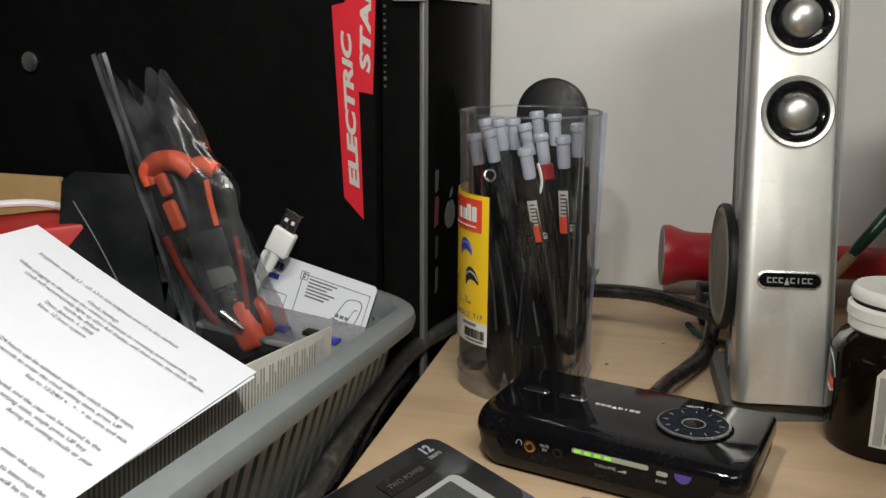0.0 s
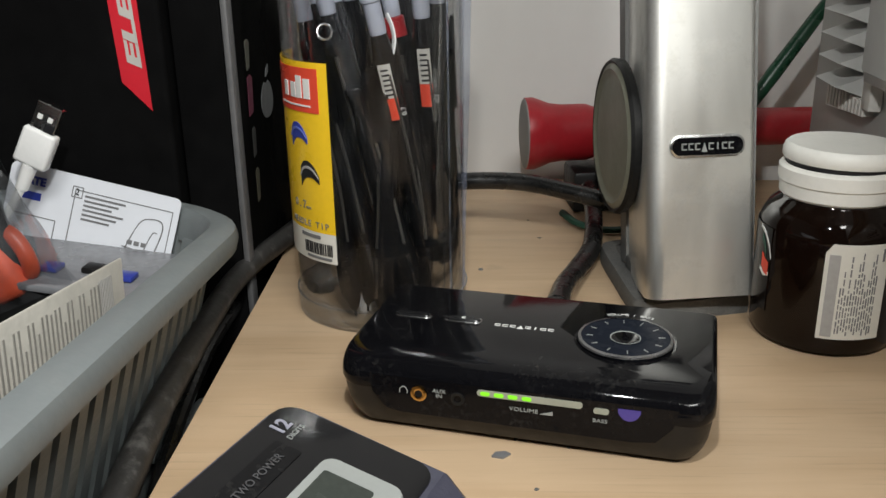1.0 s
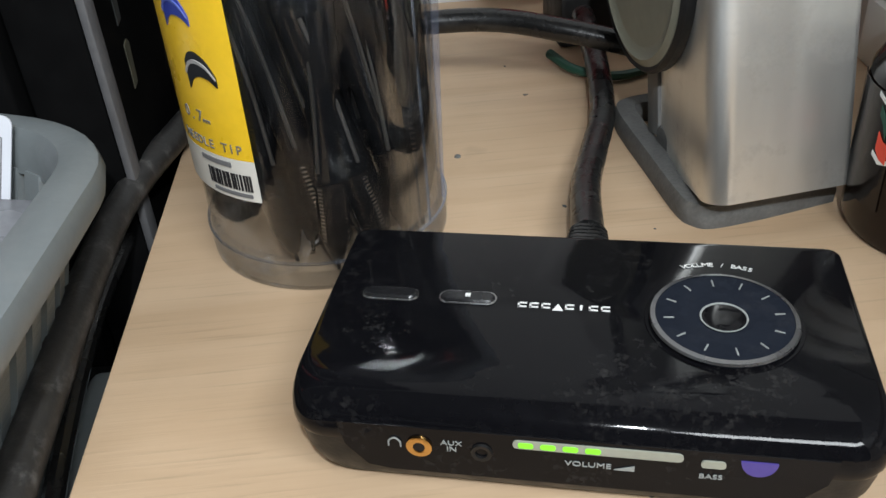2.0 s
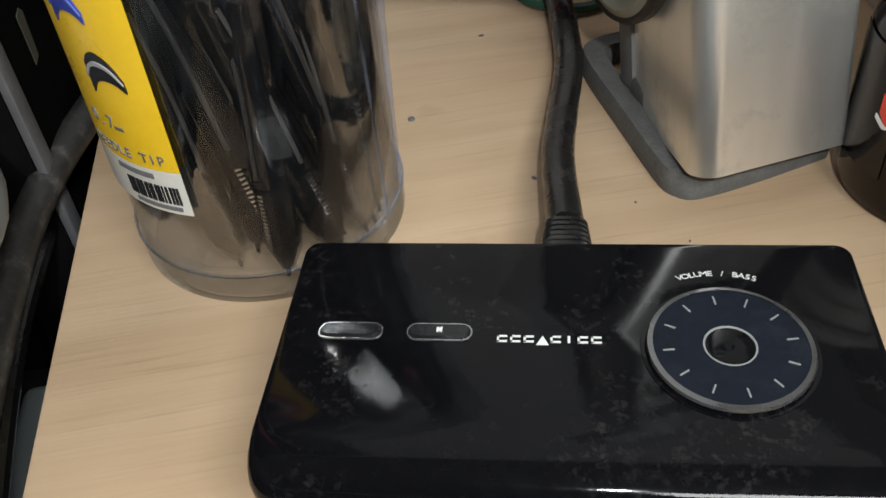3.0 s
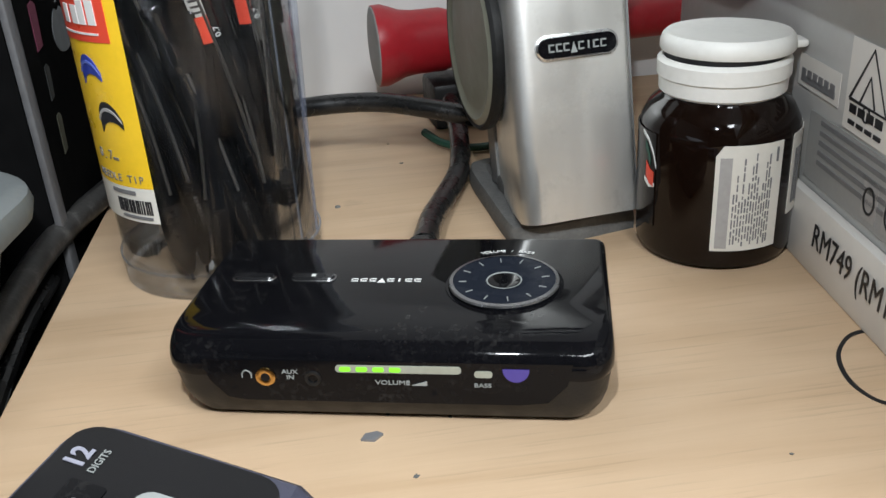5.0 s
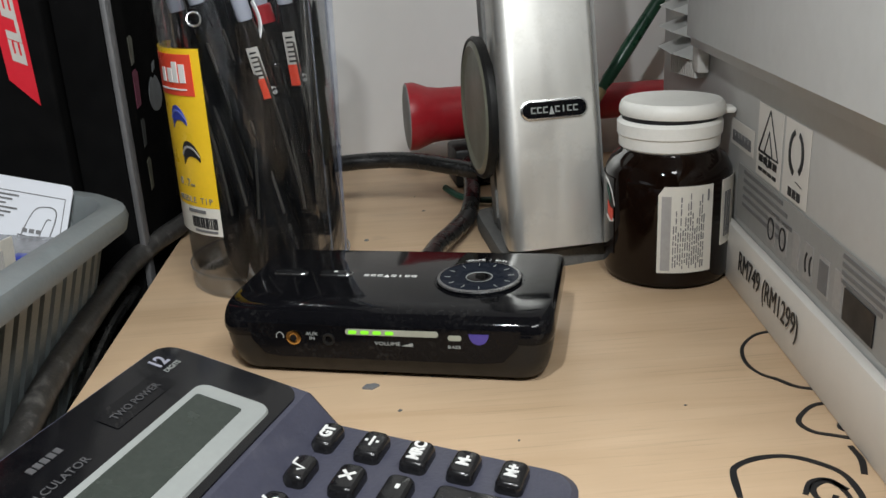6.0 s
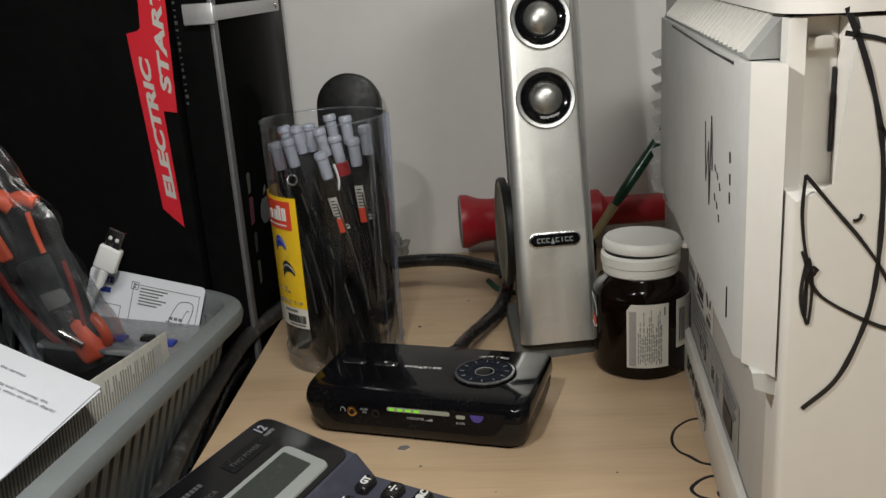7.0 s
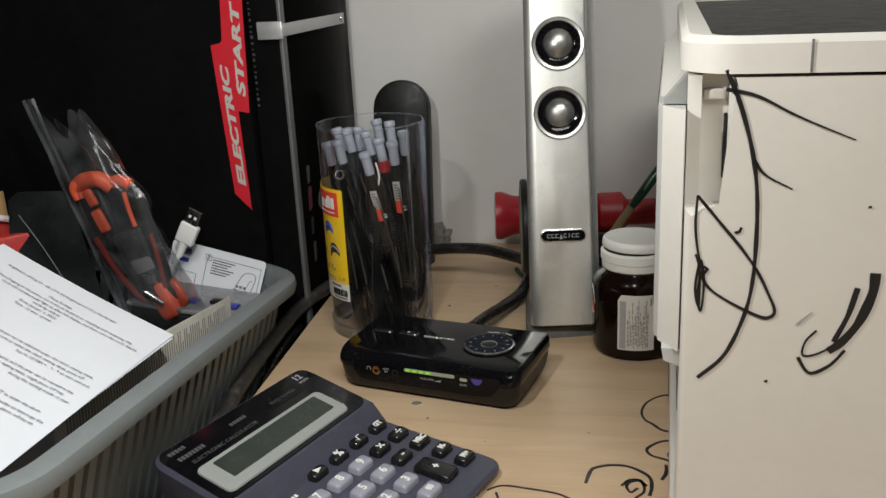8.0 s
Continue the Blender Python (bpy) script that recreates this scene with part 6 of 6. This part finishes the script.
lettering("marker_writing", "RM749 (RM1299)", 0.0135, INK, prn, Matrix.Translation((-0.0012, 0, 0)) @ SIDE @ pose(-0.170, 0.0165, 0.0004, 0, 0, 0), "black marker price writing", wide=0.8, shear=0.1)


def scrawl(pts, w, base_m, per=8, taper=False):
    bm = B()
    stroke(bm, pts, w, base_m, per, 0.00025, taper)
    part("marker_line", bm, INK, prn, "black marker scribble")


FRONT = Matrix(((1, 0, 0, 0), (0, 0, -1, -0.0002), (0, 1, 0, 0), (0, 0, 0, 1)))
scrawl([(0.0146, 0.2351), (0.0207, 0.2202), (0.0260, 0.2017), (0.0287, 0.1840), (0.0294, 0.1633), (0.0286, 0.1431), (0.0253, 0.1274), (0.0185, 0.1110), (0.0079, 0.0999)], 0.0020, FRONT)
scrawl([(0.0145, 0.2275), (0.0265, 0.2246), (0.0397, 0.2177), (0.0505, 0.2127), (0.0645, 0.2068)], 0.0017, FRONT, 8, True)
scrawl([(0.0266, 0.1987), (0.0315, 0.1923), (0.0423, 0.1865)], 0.0015, FRONT, 8, True)
scrawl([(0.0051, 0.1834), (0.0147, 0.1716), (0.0231, 0.1614), (0.0305, 0.1508), (0.0361, 0.1395), (0.0385, 0.1332), (0.0369, 0.1303), (0.0328, 0.1301), (0.0221, 0.1351), (0.0125, 0.1412), (0.0088, 0.1462), (0.0082, 0.1500)], 0.0015, FRONT)
scrawl([(0.0206, 0.1675), (0.0224, 0.1680), (0.0232, 0.1698)], 0.0013, FRONT)
scrawl([(0.0051, 0.1834), (0.0047, 0.1701), (0.0063, 0.1576), (0.0089, 0.1495), (0.0103, 0.1516)], 0.0012, FRONT)
scrawl([(0.0052, 0.1576), (0.0070, 0.1505), (0.0072, 0.1344), (0.0055, 0.1422), (0.0073, 0.1551), (0.0091, 0.1449), (0.0082, 0.1318), (0.0065, 0.1396), (0.0084, 0.1513), (0.0108, 0.1506)], 0.0011, FRONT)
scrawl([(0.0767, 0.1514), (0.0762, 0.1425), (0.0721, 0.1297), (0.0662, 0.1204), (0.0610, 0.1157)], 0.0042, FRONT)
scrawl([(0.0704, 0.1447), (0.0675, 0.1320), (0.0629, 0.1202)], 0.0024, FRONT)
scrawl([(0.0492, 0.1123), (0.0526, 0.1064), (0.0561, 0.1053), (0.0626, 0.1097), (0.0676, 0.1166)], 0.0016, FRONT)
scrawl([(0.0558, 0.1250), (0.0517, 0.1196), (0.0510, 0.1135), (0.0555, 0.1137), (0.0609, 0.1167)], 0.0010, FRONT)
bm = B()
stroke(bm, [(0.0478, 0.1272), (0.0509, 0.1307), (0.0536, 0.1334)], 0.0012, FRONT, 6, 0.0002, True)
part("faded_line", bm, LABEL_GREY, prn, "faded grey marker line")
for pts in ([(0.0715, 0.1794), (0.0727, 0.1796)], [(0.0361, 0.0999), (0.0375, 0.1003)]):
    scrawl(pts, 0.0009, FRONT, 2)
scrawl([(-0.100, 0.185), (-0.096, 0.160), (-0.090, 0.178), (-0.086, 0.152), (-0.083, 0.190), (-0.079, 0.168)], 0.0010, SIDE_DOOR, 2)
for x, z in ((-0.072, 0.172), (-0.066, 0.170), (-0.060, 0.167), (-0.072, 0.160), (-0.066, 0.158), (-0.061, 0.154)):
    scrawl([(x, z), (x + 0.002, z - 0.0025)], 0.0010, SIDE_DOOR, 2)
for x, z in ((-0.038, 0.184), (-0.037, 0.176), (-0.037, 0.169)):
    scrawl([(x, z), (x + 0.0008, z - 0.004)], 0.0014, SIDE_DOOR, 2)
scrawl([(-0.037, 0.132), (-0.0368, 0.120)], 0.0018, SIDE_DOOR, 2)
scrawl([(-0.235, 0.2166), (-0.15, 0.2160), (-0.09, 0.2158), (-0.036, 0.2162)], 0.0012, SIDE_DOOR)

# ---- pen doodles and specks on the desk ----
DK = DESK_POSE.inverted()


def doodle(pts, w):
    bm = B()
    stroke(bm, [(DK @ Vector((x, y, 0))).xy for x, y in pts], w * 1.5)
    part("ink_doodle", bm, INK, desk, "black ink doodle")


doodle([(0.2749, 0.3889), (0.2641, 0.3891), (0.2544, 0.3835), (0.2484, 0.3763), (0.2445, 0.3670), (0.2444, 0.3583), (0.2475, 0.3521), (0.2507, 0.3446), (0.2569, 0.3398)], 0.0013)
doodle([(0.2661, 0.3691), (0.2682, 0.3666), (0.2636, 0.3594), (0.2615, 0.3525), (0.2634, 0.3468)], 0.0012)
doodle([(0.2564, 0.3300), (0.2476, 0.3308), (0.2394, 0.3267), (0.2353, 0.3221), (0.2362, 0.3158), (0.2415, 0.3111), (0.2481, 0.3055)], 0.0013)
doodle([(0.2531, 0.3185), (0.2495, 0.3183), (0.2463, 0.3155), (0.2469, 0.3128), (0.2513, 0.3143)], 0.0012)
doodle([(0.2415, 0.3043), (0.2392, 0.2962), (0.2347, 0.2894)], 0.0015)
doodle([(0.1921, 0.2918), (0.1972, 0.3033), (0.2010, 0.3070), (0.2093, 0.3085), (0.2184, 0.3064), (0.2247, 0.3006), (0.2287, 0.2923), (0.2270, 0.2826), (0.2235, 0.2748)], 0.0016)
doodle([(0.2243, 0.2842), (0.2219, 0.2902), (0.2160, 0.2892), (0.2135, 0.2845), (0.2146, 0.2796), (0.2193, 0.2830)], 0.0014)
doodle([(0.1366, 0.2922), (0.1459, 0.2955), (0.1610, 0.2900), (0.1742, 0.2837), (0.1808, 0.2773)], 0.0011)
doodle([(0.1413, 0.2893), (0.1418, 0.2825), (0.1431, 0.2736)], 0.0011)
doodle([(0.2111, 0.2866), (0.2172, 0.2916), (0.2231, 0.2897), (0.2219, 0.2795), (0.2156, 0.2737)], 0.0012)
chip_bm = B()
prism(chip_bm, [(-0.0035, -0.0012), (0.0005, -0.0022), (0.0032, 0.0006), (0.0014, 0.0020), (-0.0022, 0.0014)], 0.0, 0.0008)
solid("paint_chip", chip_bm, PRINT_GREY, pose(0.101, 0.403, 0.0, 0, 0, -15), "small dark chip lying on the desk", "chip")
random.seed(21)
for k in range(26):
    x, y = random.uniform(0.03, 0.24), random.uniform(0.33, 0.66)
    if x < 0.25 * (y - 0.43) + 0.01:
        continue
    r = random.uniform(0.0003, 0.0009)
    bm = lathe(B(), [(r * 0.9, 0.0), (r, 0.0002), (0.0001, 0.0003)], 7)
    for v in bm.verts:
        v.co.x *= random.uniform(0.8, 1.9)
    solid("crumb", bm, RUBBER, pose(x, y, 0.0, 0, 0, random.uniform(0, 180)), "tiny dark crumb on the desk", "crumb", "crumbs on the desk")
solid("crumb", lathe(B(), [(0.0014, 0.0), (0.0012, 0.0006), (0.0001, 0.0009)], 8), RUBBER, pose(0.135, 0.581, 0), "tiny dark crumb on the desk", "crumb", "crumbs on the desk")
